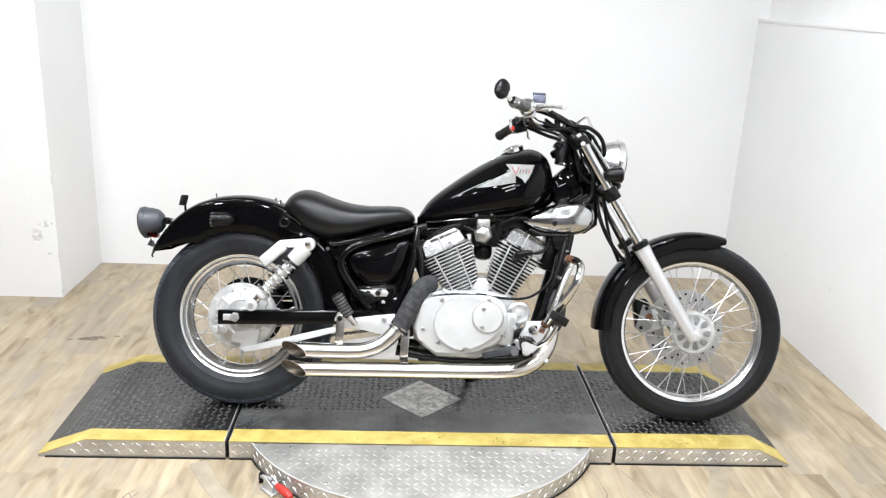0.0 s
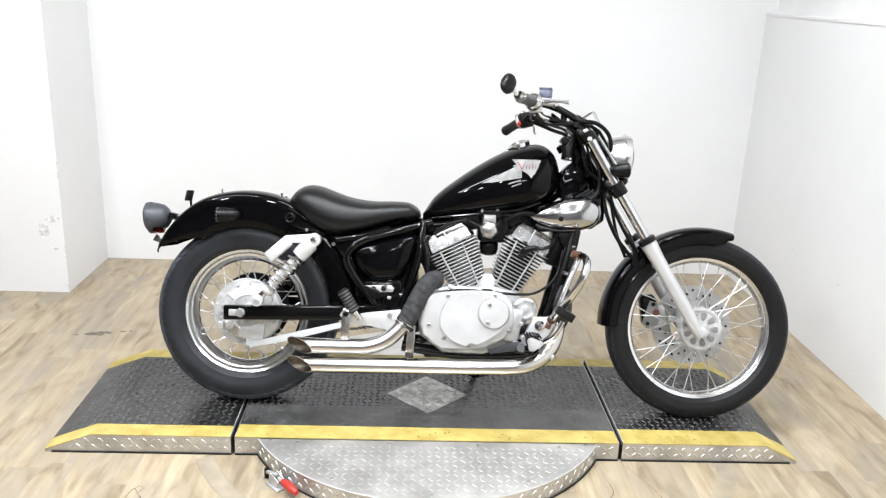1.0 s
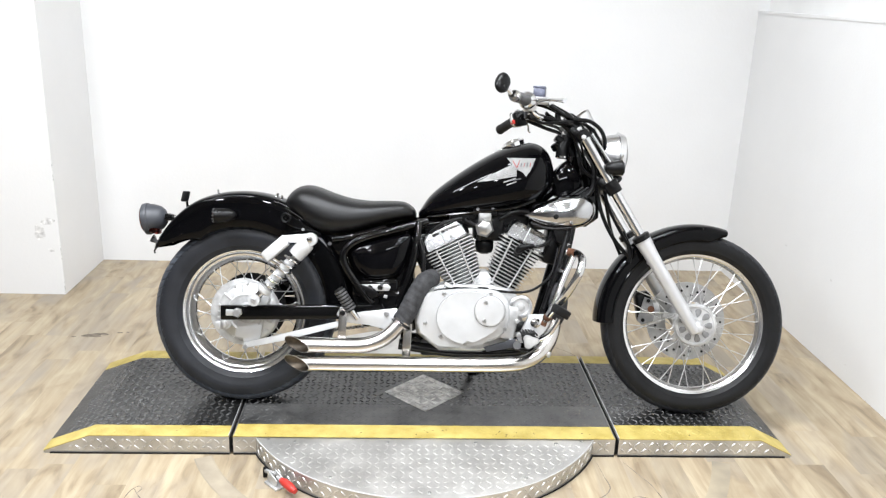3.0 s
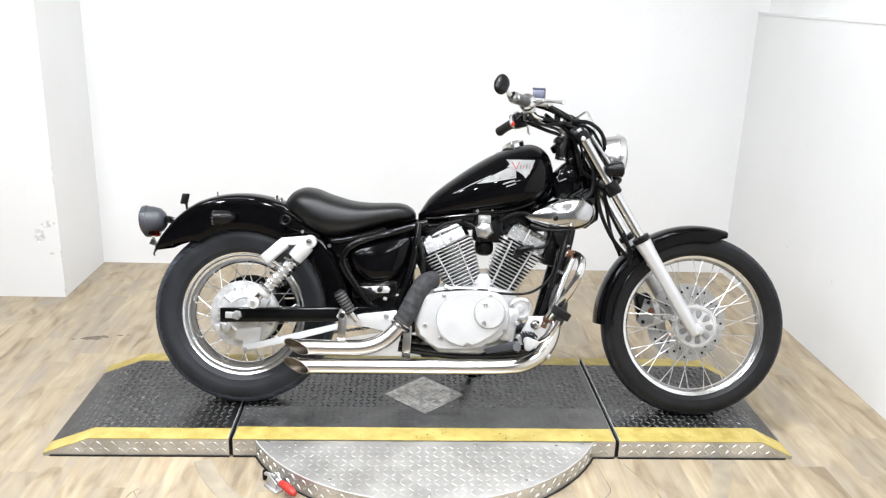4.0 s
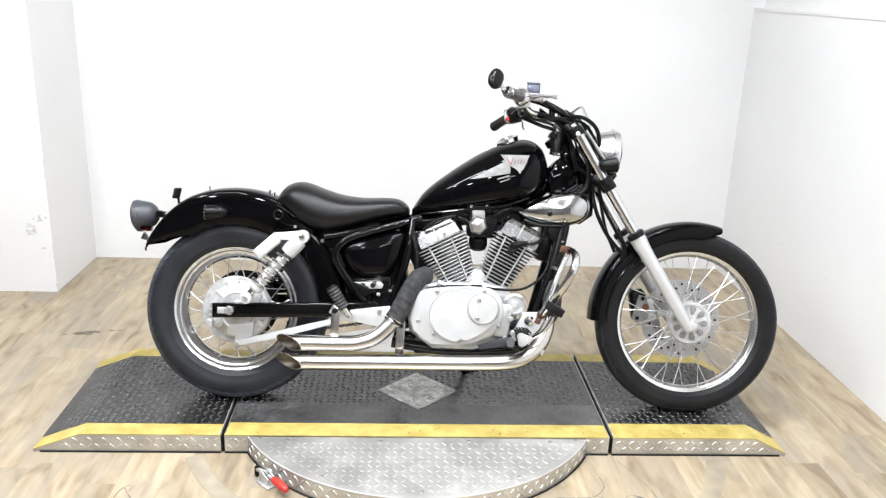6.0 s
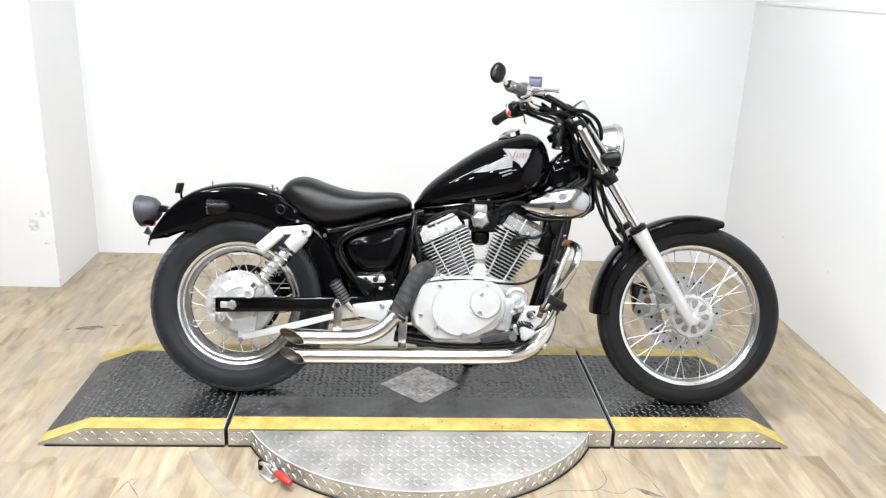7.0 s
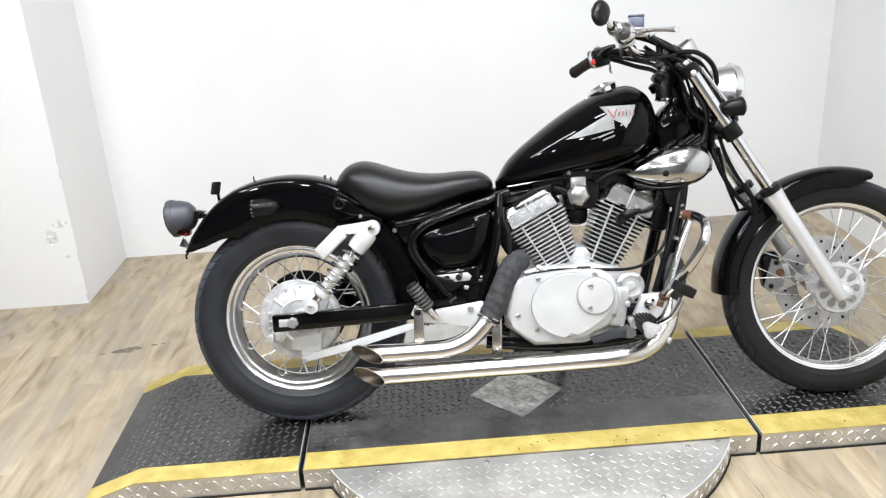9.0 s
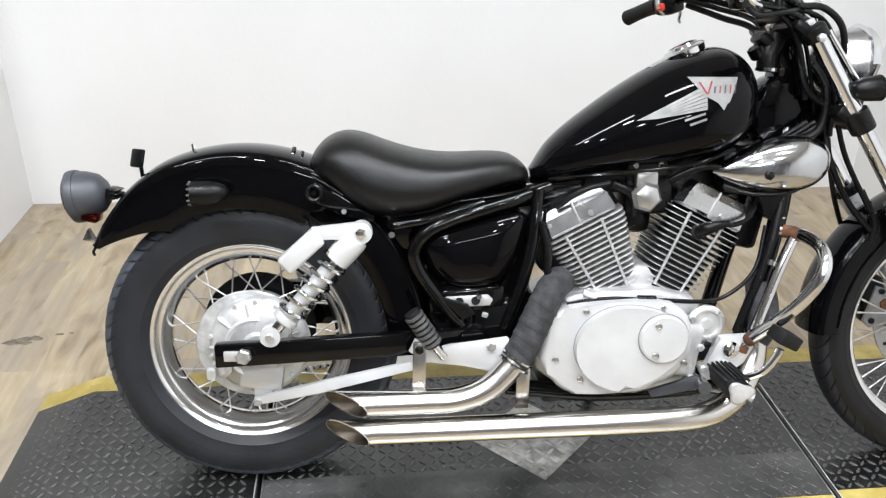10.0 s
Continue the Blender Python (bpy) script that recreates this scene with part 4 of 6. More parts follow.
part("switch_band", Lt([(0.020, -0.006), (0.030, -0.005), (0.030, 0.005), (0.020, 0.006)], (0.908, 0.236, 0.984), (0.4, -0.9, 0.1), 20), CHROME, gl)
part("lever_clamp", B((0.935, 0.226, 0.996), (0.03, 0.026, 0.022), (0, -10, 25), 0.005), FRAMEB, gl)
part("switch_slider", B((0.905, 0.232, 1.014), (0.012, 0.018, 0.008), (0, -15, 25), 0.002), CHROME, gl)
part("cable_adjuster", T([(0.950, 0.214, 1.004), (0.978, 0.200, 1.000)], 0.006, 8, 1), CHROME, gl)
part("switch_button", B((0.891, 0.228, 0.972), (0.014, 0.022, 0.016), (0, -15, 25), 0.004), RED, gl, "red switch button")
part("clutch_lever", T([(0.935, 0.245, 0.980), (0.950, 0.27, 0.965), (0.953, 0.285, 0.950), (0.960, 0.30, 0.945)], 0.004, 10, 4), CHROME, bike)
part("clutch_cable", T([(0.93, 0.23, 0.985), (0.98, 0.20, 0.985), (1.04, 0.13, 0.965), (1.07, 0.06, 0.93), (1.06, 0.03, 0.85)], 0.005, 8, 6), SATIN, bike)
part("ignition_switch", B((1.025, -0.01, 0.892), (0.036, 0.05, 0.022), (0, 32, 0), 0.006), SATIN, bike)
part("headlight_stay", T([(1.115, -0.085, 0.908), (1.195, -0.085, 0.795)], 0.006, 10, 1), CHROME, bike)
part("wire_loom", T([(1.10, -0.05, 0.86), (1.13, -0.07, 0.80), (1.12, -0.07, 0.72), (1.05, -0.06, 0.70)], 0.008, 8, 5), SATIN, bike)
part("wire_loom", T([(1.07, -0.06, 0.88), (1.09, -0.07, 0.80), (1.14, -0.07, 0.76), (1.15, -0.06, 0.71)], 0.006, 8, 5), SATIN, bike)
part("neck_cover", Pl([(1.005, 0.715), (1.015, 0.79), (1.05, 0.825), (1.075, 0.80), (1.10, 0.745), (1.09, 0.715), (1.05, 0.695)], -0.045, 0.045, 0.014, 3, 4), PAINT, bike, "gloss black steering neck cover")
part("fork_shroud", Pl([(1.030, 0.700), (1.035, 0.775), (1.050, 0.838), (1.075, 0.848), (1.118, 0.815), (1.140, 0.775), (1.165, 0.720), (1.160, 0.640), (1.120, 0.610), (1.050, 0.620)], -0.030, 0.030, 0.010, 2), FRAMEB, bike, "black covers round the steering head")
CB = [((1.00, -0.10, 0.955), (1.07, -0.07, 0.905), (1.10, -0.06, 0.83), (1.12, -0.05, 0.75)), ((0.96, -0.13, 0.965), (1.04, -0.09, 0.915), (1.075, -0.07, 0.86), (1.095, -0.06, 0.78)),
      ((1.06, 0.06, 0.955), (1.085, 0.0, 0.93), (1.075, -0.04, 0.87), (1.09, -0.05, 0.79)), ((1.13, -0.03, 0.93), (1.15, -0.06, 0.87), (1.17, -0.065, 0.80), (1.14, -0.05, 0.74)),
      ((0.93, 0.19, 0.985), (0.99, 0.14, 0.962), (1.04, 0.06, 0.93), (1.055, 0.0, 0.86)), ((0.94, 0.20, 0.975), (1.0, 0.15, 0.945), (1.045, 0.08, 0.915), (1.05, 0.03, 0.84))]
for k, c in enumerate(CB):
    part("control_cable", T(c, 0.0042 + 0.0012 * (k % 3), 8, 6), SATIN if k % 2 else FRAMEB, bike)
part("cable_tie", B((1.0, -0.118, 0.952), (0.012, 0.03, 0.03), (0, 0, -30), 0.004), SATIN, bike)
part("bar_crossblock", B((1.058, 0, 0.935), (0.05, 0.13, 0.030), (0, 30, 0), 0.008), SATIN, bike)
part("indicator_panel", B((1.085, 0, 0.925), (0.05, 0.10, 0.022), (0, 40, 0), 0.006), SATIN, bike)
part("ignition_lock", Lt([(0.018, -0.012), (0.021, -0.008), (0.021, 0.010), (0.014, 0.014), (0.004, 0.014)], (1.018, -0.01, 0.872), (-0.53, 0, 0.85), 24), FRAMEB, bike, "black ignition lock")
part("ignition_housing", T([(1.052, -0.015, 0.900), (1.036, -0.018, 0.868), (1.034, -0.018, 0.835)], 0.022, 14, 3), SATIN, bike)
part("lock_ring", Lt([(0.019, -0.004), (0.024, -0.003), (0.024, 0.003), (0.019, 0.004)], (1.034, -0.018, 0.836), (0.05, 0, 1), 24, True), CHROME, bike, "chrome ring")
part("yoke_bolt", Lt([(0.006, -0.01), (0.008, 0.0), (0.008, 0.005), (0.004, 0.007)], (1.083, -0.126, 0.893), (0, -1, 0), 6), CAST, bike)
part("hose_banjo", Lt([(0.006, -0.01), (0.010, -0.008), (0.010, 0.008), (0.006, 0.01)], (0.965, -0.168, 0.992), (0.6, 0.2, 0.3), 12), CHROME, bike)
b = bmesh.new()
for k in range(3):
    tube(b, [(1.03 + 0.016 * k, -0.055, 0.690), (1.10 + 0.016 * k, -0.066, 0.738)], 0.005, 8, 1)
pieces("ignition_lead", b, SATIN, bike)

# fuel tank
TT = [(0.570, 0.642), (0.606, 0.697), (0.68, 0.760), (0.772, 0.823), (0.846, 0.861), (0.905, 0.877), (0.935, 0.880), (0.968, 0.868), (0.992, 0.842), (1.006, 0.80), (1.008, 0.775)]
TBm = [(0.570, 0.622), (0.72, 0.638), (0.86, 0.655), (0.945, 0.682), (0.99, 0.72), (1.006, 0.755), (1.008, 0.765)]
TW = [(0.570, 0.030), (0.60, 0.060), (0.66, 0.090), (0.74, 0.115), (0.82, 0.132), (0.90, 0.138), (0.95, 0.128), (0.98, 0.105), (1.0, 0.065), (1.008, 0.02)]


def tank_side(x, z):
    zt, zb = lerp(TT, x), lerp(TBm, x)
    zc, hz = zb + (zt - zb) * 0.42, 0.0
    hz = (zt - zc) if z > zc else (zc - zb)
    e = 2.1 if z > zc else 3.0
    return -lerp(TW, x) * max(0.0, 1 - min(1, abs(z - zc) / hz) ** e) ** (1 / e)


bm = bmesh.new()
rings = []
for i in range(49):
    u = i / 48
    x = 0.570 + 0.438 * (0.5 - 0.5 * math.cos(u * math.pi) * (1 if 0 < u < 1 else 1))
    zt, zb, w = lerp(TT, x), lerp(TBm, x), lerp(TW, x)
    zc = zb + (zt - zb) * 0.42
    ring = []
    for k in range(40):
        a = 2 * math.pi * k / 40
        c, s = math.cos(a), math.sin(a)
        e = 2.1 if s > 0 else 3.0
        yy = w * math.copysign(abs(c) ** (2 / e), c)
        zz = zc + (zt - zc if s > 0 else zc - zb) * math.copysign(abs(s) ** (2 / e), s)
        ring.append((x, yy, zz))
    rings.append(ring)
loft(bm, rings)
tank = part("fuel_tank", bm, PAINT, bike, "gloss black teardrop fuel tank with silver winged decal", 60)
part("seam", T([(0.60, -0.055, 0.626), (0.72, -0.098, 0.642), (0.86, -0.125, 0.662), (0.94, -0.115, 0.69)], 0.004, 8, 6), FRAMEB, tank)
cap = Lt([(0.030, -0.010), (0.040, -0.008), (0.042, 0.004), (0.038, 0.008), (0.030, 0.009), (0.027, 0.014), (0.014, 0.016), (0.003, 0.016)], (0.872, 0, 0.871), (-0.42, 0, 0.91), 32)
part("filler_cap", cap, CHROME, tank, "chrome filler cap")
part("cap_hinge", B((0.832, 0, 0.852), (0.062, 0.034, 0.008), (0, -27, 0), 0.003), CHROME, tank)


def decal(name, poly, material, lift, n=10):
    """A thin decal that follows the tank's near side; poly: four corners in x and z."""
    bm = bmesh.new()
    (ax, az), (bx, bz), (cx, cz), (dx, dz) = poly
    grid = []
    for i in range(n + 1):
        s = i / n
        row = []
        for j in range(n + 1):
            t = j / n
            x = (ax + (bx - ax) * s) * (1 - t) + (dx + (cx - dx) * s) * t
            z = (az + (bz - az) * s) * (1 - t) + (dz + (cz - dz) * s) * t
            row.append(bm.verts.new((x, tank_side(x, z) - lift, z)))
        grid.append(row)
    for i in range(n):
        for j in range(n):
            bm.faces.new((grid[i][j], grid[i + 1][j], grid[i + 1][j + 1], grid[i][j + 1]))
    r = bmesh.ops.extrude_face_region(bm, geom=list(bm.faces))
    bmesh.ops.translate(bm, verts=[v for v in r["geom"] if isinstance(v, bmesh.types.BMVert)], vec=(0, 0.0016, 0.0004))
    return part(name, bm, material, tank)


for k in range(6):
    f0, f1 = k / 6, (k + 0.86) / 6
    decal("decal_stripe", [(0.752 + 0.035 * f0, 0.742 + 0.004 * f0), (0.875, 0.808 - 0.046 * f0), (0.875, 0.808 - 0.046 * f1), (0.752 + 0.035 * f1, 0.742 + 0.004 * f1)], DECAL, 0.0012)
decal("decal_wing", [(0.845, 0.822), (0.935, 0.822), (0.915, 0.775), (0.868, 0.790)], DECAL, 0.0016)
decal("decal_wing", [(0.868, 0.790), (0.925, 0.800), (0.905, 0.762), (0.895, 0.775)], DECAL, 0.0018)
decal("decal_stripe", [(0.835, 0.745), (0.872, 0.758), (0.872, 0.754), (0.835, 0.741)], DECAL, 0.0012, 4)
decal("decal_stripe", [(0.845, 0.737), (0.875, 0.748), (0.875, 0.744), (0.845, 0.733)], DECAL, 0.0012, 4)
decal("decal_mark", [(0.861, 0.813), (0.865, 0.813), (0.876, 0.791), (0.873, 0.791)], DECALR, 0.0028, 4)
decal("decal_mark", [(0.884, 0.815), (0.8865, 0.814), (0.877, 0.791), (0.8745, 0.791)], DECALR, 0.0030, 4)
for k in range(5):
    decal("decal_mark", [(0.889 + 0.0095 * k, 0.805 + 0.001 * k), (0.8915 + 0.0095 * k, 0.805 + 0.001 * k), (0.8885 + 0.0095 * k, 0.793), (0.8865 + 0.0095 * k, 0.793)], DECALR if k % 2 else GREYPL, 0.0030, 3)

# seat
ST = [(0.136, 0.652), (0.139, 0.664), (0.150, 0.685), (0.172, 0.706), (0.205, 0.717), (0.240, 0.713), (0.285, 0.697), (0.345, 0.680), (0.41, 0.673), (0.48, 0.675), (0.525, 0.672), (0.550, 0.658), (0.560, 0.645), (0.563, 0.634)]
SB = [(0.136, 0.648), (0.139, 0.640), (0.150, 0.630), (0.18, 0.608), (0.215, 0.580), (0.25, 0.560), (0.29, 0.553), (0.36, 0.563), (0.43, 0.586), (0.50, 0.606), (0.55, 0.617), (0.560, 0.622), (0.563, 0.628)]
SW = [(0.136, 0.012), (0.139, 0.050), (0.150, 0.083), (0.172, 0.110), (0.22, 0.132), (0.30, 0.140), (0.38, 0.134), (0.46, 0.114), (0.53, 0.090), (0.552, 0.076), (0.560, 0.056), (0.563, 0.015)]
bm = bmesh.new()
rings = []
for i in range(41):
    x = 0.136 + 0.427 * (0.5 - 0.5 * math.cos(math.pi * i / 40))
    zt, zb, w = lerp(ST, x), lerp(SB, x), lerp(SW, x)
    zc = zb + (zt - zb) * 0.45
    ring = []
    for k in range(36):
        a = 2 * math.pi * k / 36
        c, s = math.cos(a), math.sin(a)
        e = 2.5 if s > 0 else 2.6
        ring.append((x, w * math.copysign(abs(c) ** (2 / e), c), zc + ((zt - zc) if s > 0 else (zc - zb)) * math.copysign(abs(s) ** (2 / e), s)))
    rings.append(ring)
loft(bm, rings)
seat = part("seat", bm, VINYL, bike, "black vinyl solo seat", 60)

# rear mudguard and lights
TAIL_A = 142.5
TR = [(0.0, 0.350), (0.12, 0.361), (0.23, 0.373), (0.31, 0.380), (0.40, 0.386), (0.65, 0.390), (1.0, 0.392)]


def TAIL_R(t):
    return lerp(TR, t)


def TAIL_D(t):
    return 0.022 + 0.092 * min(t / 0.30, 1)


guard("rear_mudguard", 0.0, 0.302, TAIL_R, 0.088, TAIL_A, 62, TAIL_D, 48, "gloss black valanced rear mudguard")
guard("inner_mudguard", 0.0, 0.304, 0.376, 0.080, 66, 4, lambda t: 0.088, 26, "black inner mudguard before the rear wheel")
part("mudguard_strut", Pl([(0.150, 0.632), (0.168, 0.622), (0.215, 0.583), (0.262, 0.566), (0.262, 0.552), (0.205, 0.562), (0.150, 0.590), (0.138, 0.608)], -0.104, -0.096, 0.003), FRAMEB, bike, "black mudguard strut")
mb = part("mudguard_bolt", Lt([(0.0165, 0), (0.0165, 0.006), (0.0135, 0.0085), (0.0105, 0.0065), (0.0100, 0.002)], (0.151, -0.102, 0.608), (0, -1, 0), 24), SATIN, bike, "ringed mudguard bolt")
part("bolt_head", bolt(bmesh.new(), (0.151, -0.102, 0.608), 0.0062, 0.008), FRAMEB, mb)
part("strut_bolt", bolt(bmesh.new(), (0.206, -0.104, 0.573), 0.0055, 0.005), SPOKE, bike)
part("strut_rod", T([(0.148, -0.108, 0.640), (0.185, -0.110, 0.618), (0.205, -0.110, 0.604)], 0.0024, 8, 3), SATIN, bike)
b = bmesh.new()
bolt(b, (0.105, -0.02, 0.674), 0.0045, 0.013, (0.2, 0, 1))
bolt(b, (0.122, -0.03, 0.668), 0.004, 0.012, (0.2, 0, 1))
bolt(b, (-0.085, -0.02, 0.680), 0.004, 0.013, (-0.1, 0, 1))
pieces("mudguard_stud", b, CHROME, bike)
tl_ax = Vector((-1, 0, -0.16)).normalized()
TLC = (-0.310, 0, 0.590)
tl = part("tail_light", Lt([(0.010, -0.054), (0.024, -0.049), (0.037, -0.037), (0.045, -0.018), (0.0485, 0.0), (0.049, 0.006)], TLC, tl_ax, 40), GREYPL, bike, "dark grey round tail light with red lens")
part("trim_ring", Lt([(0.046, 0.002), (0.051, 0.002), (0.0525, 0.008), (0.0515, 0.018), (0.047, 0.020)], TLC, tl_ax, 40, True), GREYPL, tl)
part("lens", Lt([(0.0475, 0.017), (0.042, 0.025), (0.024, 0.031), (0.003, 0.033), (0.003, 0.028), (0.024, 0.026), (0.042, 0.020)], TLC, tl_ax, 40, True), REDL, tl)
part("number_plate_lens", B((-0.291, -0.012, 0.551), (0.030, 0.044, 0.018), (0, 14, 0), 0.004), REDL, tl, "small red lens")
part("light_bracket", T([(-0.258, 0, 0.594), (-0.212, 0, 0.590)], 0.006, 10, 1), SATIN, tl)
part("light_bracket", B((-0.247, -0.012, 0.597), (0.020, 0.04, 0.022), (0, 10, 0), 0.004), SATIN, tl)
for dz in (-0.007, 0, 0.007):
    part("bracket_fin", B((-0.241, -0.012, 0.597 + dz), (0.018, 0.046, 0.003), (0, 10, 0), 0.001, 1), SATIN, tl)
for s in (-1, 1):
    t = part("turn_signal", Lt([(0.003, 0.038), (0.013, 0.031), (0.020, 0.014), (0.0228, -0.006), (0.0232, -0.030), (0.018, -0.033)], (-0.042, s * 0.110, 0.610), (1, 0, 0.05), 24), SATIN, bike, "black bullet turn signal")
    part("stalk", T([(-0.039, s * 0.08, 0.610), (-0.039, s * 0.102, 0.610)], 0.008, 10, 1), SATIN, t)
    part("lens", Lt([(0.0175, -0.0335), (0.012, -0.037), (0.002, -0.038)], (-0.042, s * 0.110, 0.610), (1, 0, 0.05), 24), AMBER, t)
    for k in range(12):
        a = radians(30 * k)
        part("rim_tooth", B((-0.0745, s * 0.110 + 0.0212 * math.cos(a), 0.6084 + 0.0212 * math.sin(a)), (0.007, 0.0042, 0.0042), bevel=0.001, seg=1), WORNG, t)
sq = part("square_reflector", B((-0.190, -0.03, 0.666), (0.008, 0.036, 0.036), (0, 14, 52), 0.004), SATIN, bike, "small square black reflector on a stalk")
part("stalk", T([(-0.187, -0.024, 0.652), (-0.188, -0.014, 0.634), (-0.190, 0, 0.608)], 0.004, 8, 3), SATIN, sq)
part("plate_bracket", B((-0.262, 0, 0.522), (0.006, 0.09, 0.030), (0, 35, 0), 0.002), SATIN, bike)
part("plate_bracket", T([(-0.25, -0.03, 0.535), (-0.268, -0.035, 0.512), (-0.285, -0.03, 0.496)], 0.004, 8, 3), SATIN, bike)
part("bracket_hook", T([(-0.270, -0.035, 0.512), (-0.276, -0.04, 0.498), (-0.284, -0.04, 0.486), (-0.281, -0.04, 0.478)], 0.0028, 8, 3), SATIN, bike)
part("tail_corner", Pl([(-0.284, 0.519), (-0.262, 0.512), (-0.258, 0.520), (-0.268, 0.541), (-0.273, 0.540)], -0.0905, -0.0865, 0.001), CHROME, bike, "bright worn corner trim")
b = bmesh.new()
bolt(b, (-0.262, -0.03, 0.535), 0.005, 0.01)
bolt(b, (-0.272, -0.03, 0.512), 0.005, 0.01)
pieces("plate_bolt", b, CHROME, bike)
part("mudguard_trim", Pl([(-0.245, 0.515), (-0.215, 0.515), (-0.232, 0.560), (-0.246, 0.555)], -0.060, 0.060, 0.004), FRAMEB, bike)

# swingarm, shocks and brake linkage
for s in (-1, 1):
    sw = B((0.206, s * 0.138, 0.312), (0.49, 0.026, 0.046), (0, -1.6, 0), 0.004)
    for v in sw.verts:
        v.co.y -= s * 0.075 * max(0.0, v.co.x + 0.05)
    part("swingarm", sw, FRAMEB, bike, "black box-section swingarm")
part("axle_adjuster", B((0.002, -0.152, 0.307), (0.046, 0.006, 0.020), bevel=0.002), CAST, bike)
part("swingarm_pivot", T([(0.45, -0.125, 0.318), (0.45, 0.125, 0.318)], 0.026, 16, 1), FRAMEB, bike)
for s in (-1, 1):
    y = s * 0.164
    p0, p1 = Vector((0.240, y, 0.545)), Vector((0.070, y, 0.351))
    d = (p1 - p0).normalized()
    sh = part("shock_absorber", T([p0, p0 + d * 0.255], 0.0085, 14, 1), CHROME, bike, "silver rear shock absorber with coil spring")
    part("top_eye", Lt([(0.010, -0.016), (0.020, -0.015), (0.021, 0.0), (0.020, 0.015), (0.010, 0.016)], p0, seg=24), ALLOY, sh)
    part("top_shroud", T([p0 + d * 0.012, p0 + d * 0.022, p0 + d * 0.070], 0.026, 20, 2, [0.019, 0.026, 0.026, 0.024]), ALLOY, sh)
    coil = bmesh.new()
    u = d.orthogonal().normalized()
    w = d.cross(u)
    pts = [p0 + d * (0.066 + 0.142 * k / 78) + (u * math.cos(k * 0.524) + w * math.sin(k * 0.524)) * 0.0245 for k in range(79)]
    tube(coil, pts, 0.0042, 8, 1)
    part("coil_spring", coil, CHROME, sh, "chrome coil spring")
    part("damper_body", T([p0 + d * 0.085, p0 + d * 0.205], 0.0150, 16, 1), ALLOY, sh)
    part("spring_seat", Lt([(0.010, -0.010), (0.023, -0.006), (0.0245, 0.0), (0.023, 0.008), (0.014, 0.014)], p0 + d * 0.212, d, 24), ALLOY, sh)
    part("lower_rod", T([p0 + d * 0.20, p1], 0.011, 12, 1), CHROME, sh)
    part("bottom_bolt", bolt(bmesh.new(), (p1.x, y + s * 0.0135, p1.z), 0.0085, 0.006, (0, s, 0)), SPOKE, sh)
    part("bottom_eye", Lt([(0.008, -0.014), (0.019, -0.013), (0.019, 0.013), (0.008, 0.014)], p1, seg=20), ALLOY, sh)
    part("reservoir", B((0.132, y - 0.004, 0.512), (0.036, 0.036, 0.088), (0, 48, 0), 0.007, 3), ALLOY, sh, "square silver cover beside the shock")
    part("reservoir_arm", Pl([(0.150, 0.554), (0.240, 0.564), (0.252, 0.549), (0.245, 0.531), (0.205, 0.536), (0.165, 0.531)], y - 0.014, y + 0.010, 0.003), ALLOY, sh)
    b = bolt(bmesh.new(), (p0.x, y - 0.016 if s < 0 else y + 0.016, p0.z), 0.010, 0.006, (0, s, 0))
    part("shock_bolt", b, CHROME, sh)
arm = Pl([(0.030, 0.208), (0.032, 0.226), (0.150, 0.252), (0.330, 0.290), (0.335, 0.272), (0.160, 0.232)], -0.150, -0.138, 0.002)
for v in arm.verts:
    k = 1 - (v.co.x - 0.03) / 0.3
    v.co.x, v.co.y, v.co.z = v.co.x - 0.010 * k, v.co.y + 0.052 * k, v.co.z - 0.024 * k
ta = part("torque_arm", arm, ALLOY, bike, "silver brake torque arm")
part("arm_bolt", bolt(bmesh.new(), (0.030, -0.096, 0.193), 0.008, 0.008), SPOKE, ta)
part("torque_lug", Pl([(0.015, 0.270), (0.075, 0.270), (0.050, 0.192), (0.022, 0.186)], -0.086, -0.068, 0.004), ALLOY, bike)
part("brake_arm", B((-0.052, -0.118, 0.262), (0.020, 0.02, 0.026), bevel=0.006), CAST, bike)
part("chain_guard", B((0.18, 0.13, 0.365), (0.46, 0.03, 0.05), (0, -3, 0), 0.008), FRAMEB, bike)

# frame
b = bmesh.new()
for s in (-1, 1):
    y = s * 0.095
    tube(b, [(0.60, s * 0.07, 0.612), (0.52, s * 0.095, 0.588), (0.42, y * 1.12, 0.560), (0.365, y * 1.15, 0.535), (0.338, y * 1.15, 0.500), (0.345, y * 1.12, 0.460), (0.385, y * 1.08, 0.400), (0.43, y, 0.345)], 0.0135, 12, 5)
pieces("frame_loop", b, FRAMEB, bike, "gloss black frame tubes")
b = bmesh.new()
for s in (-1, 1):
    tube(b, [(0.575, s * 0.09, 0.610), (0.565, s * 0.105, 0.52), (0.545, s * 0.105, 0.43), (0.515, s * 0.10, 0.34)], 0.0125, 12, 4)
    tube(b, [(0.30, s * 0.10, 0.545), (0.36, s * 0.108, 0.556), (0.47, s * 0.10, 0.588)], 0.010, 10, 3)
pieces("frame_upright", b, FRAMEB, bike)
b = bmesh.new()
for s in (-1, 1):
    tube(b, [(1.075, s * 0.03, 0.72), (1.06, s * 0.075, 0.60), (1.025, s * 0.095, 0.45), (0.99, s * 0.095, 0.31), (0.965, s * 0.09, 0.235), (0.90, s * 0.085, 0.205), (0.70, s * 0.085, 0.195), (0.52, s * 0.09, 0.215)], 0.0175, 12, 5)
pieces("frame_downtube", b, FRAMEB, bike, "black frame downtubes")
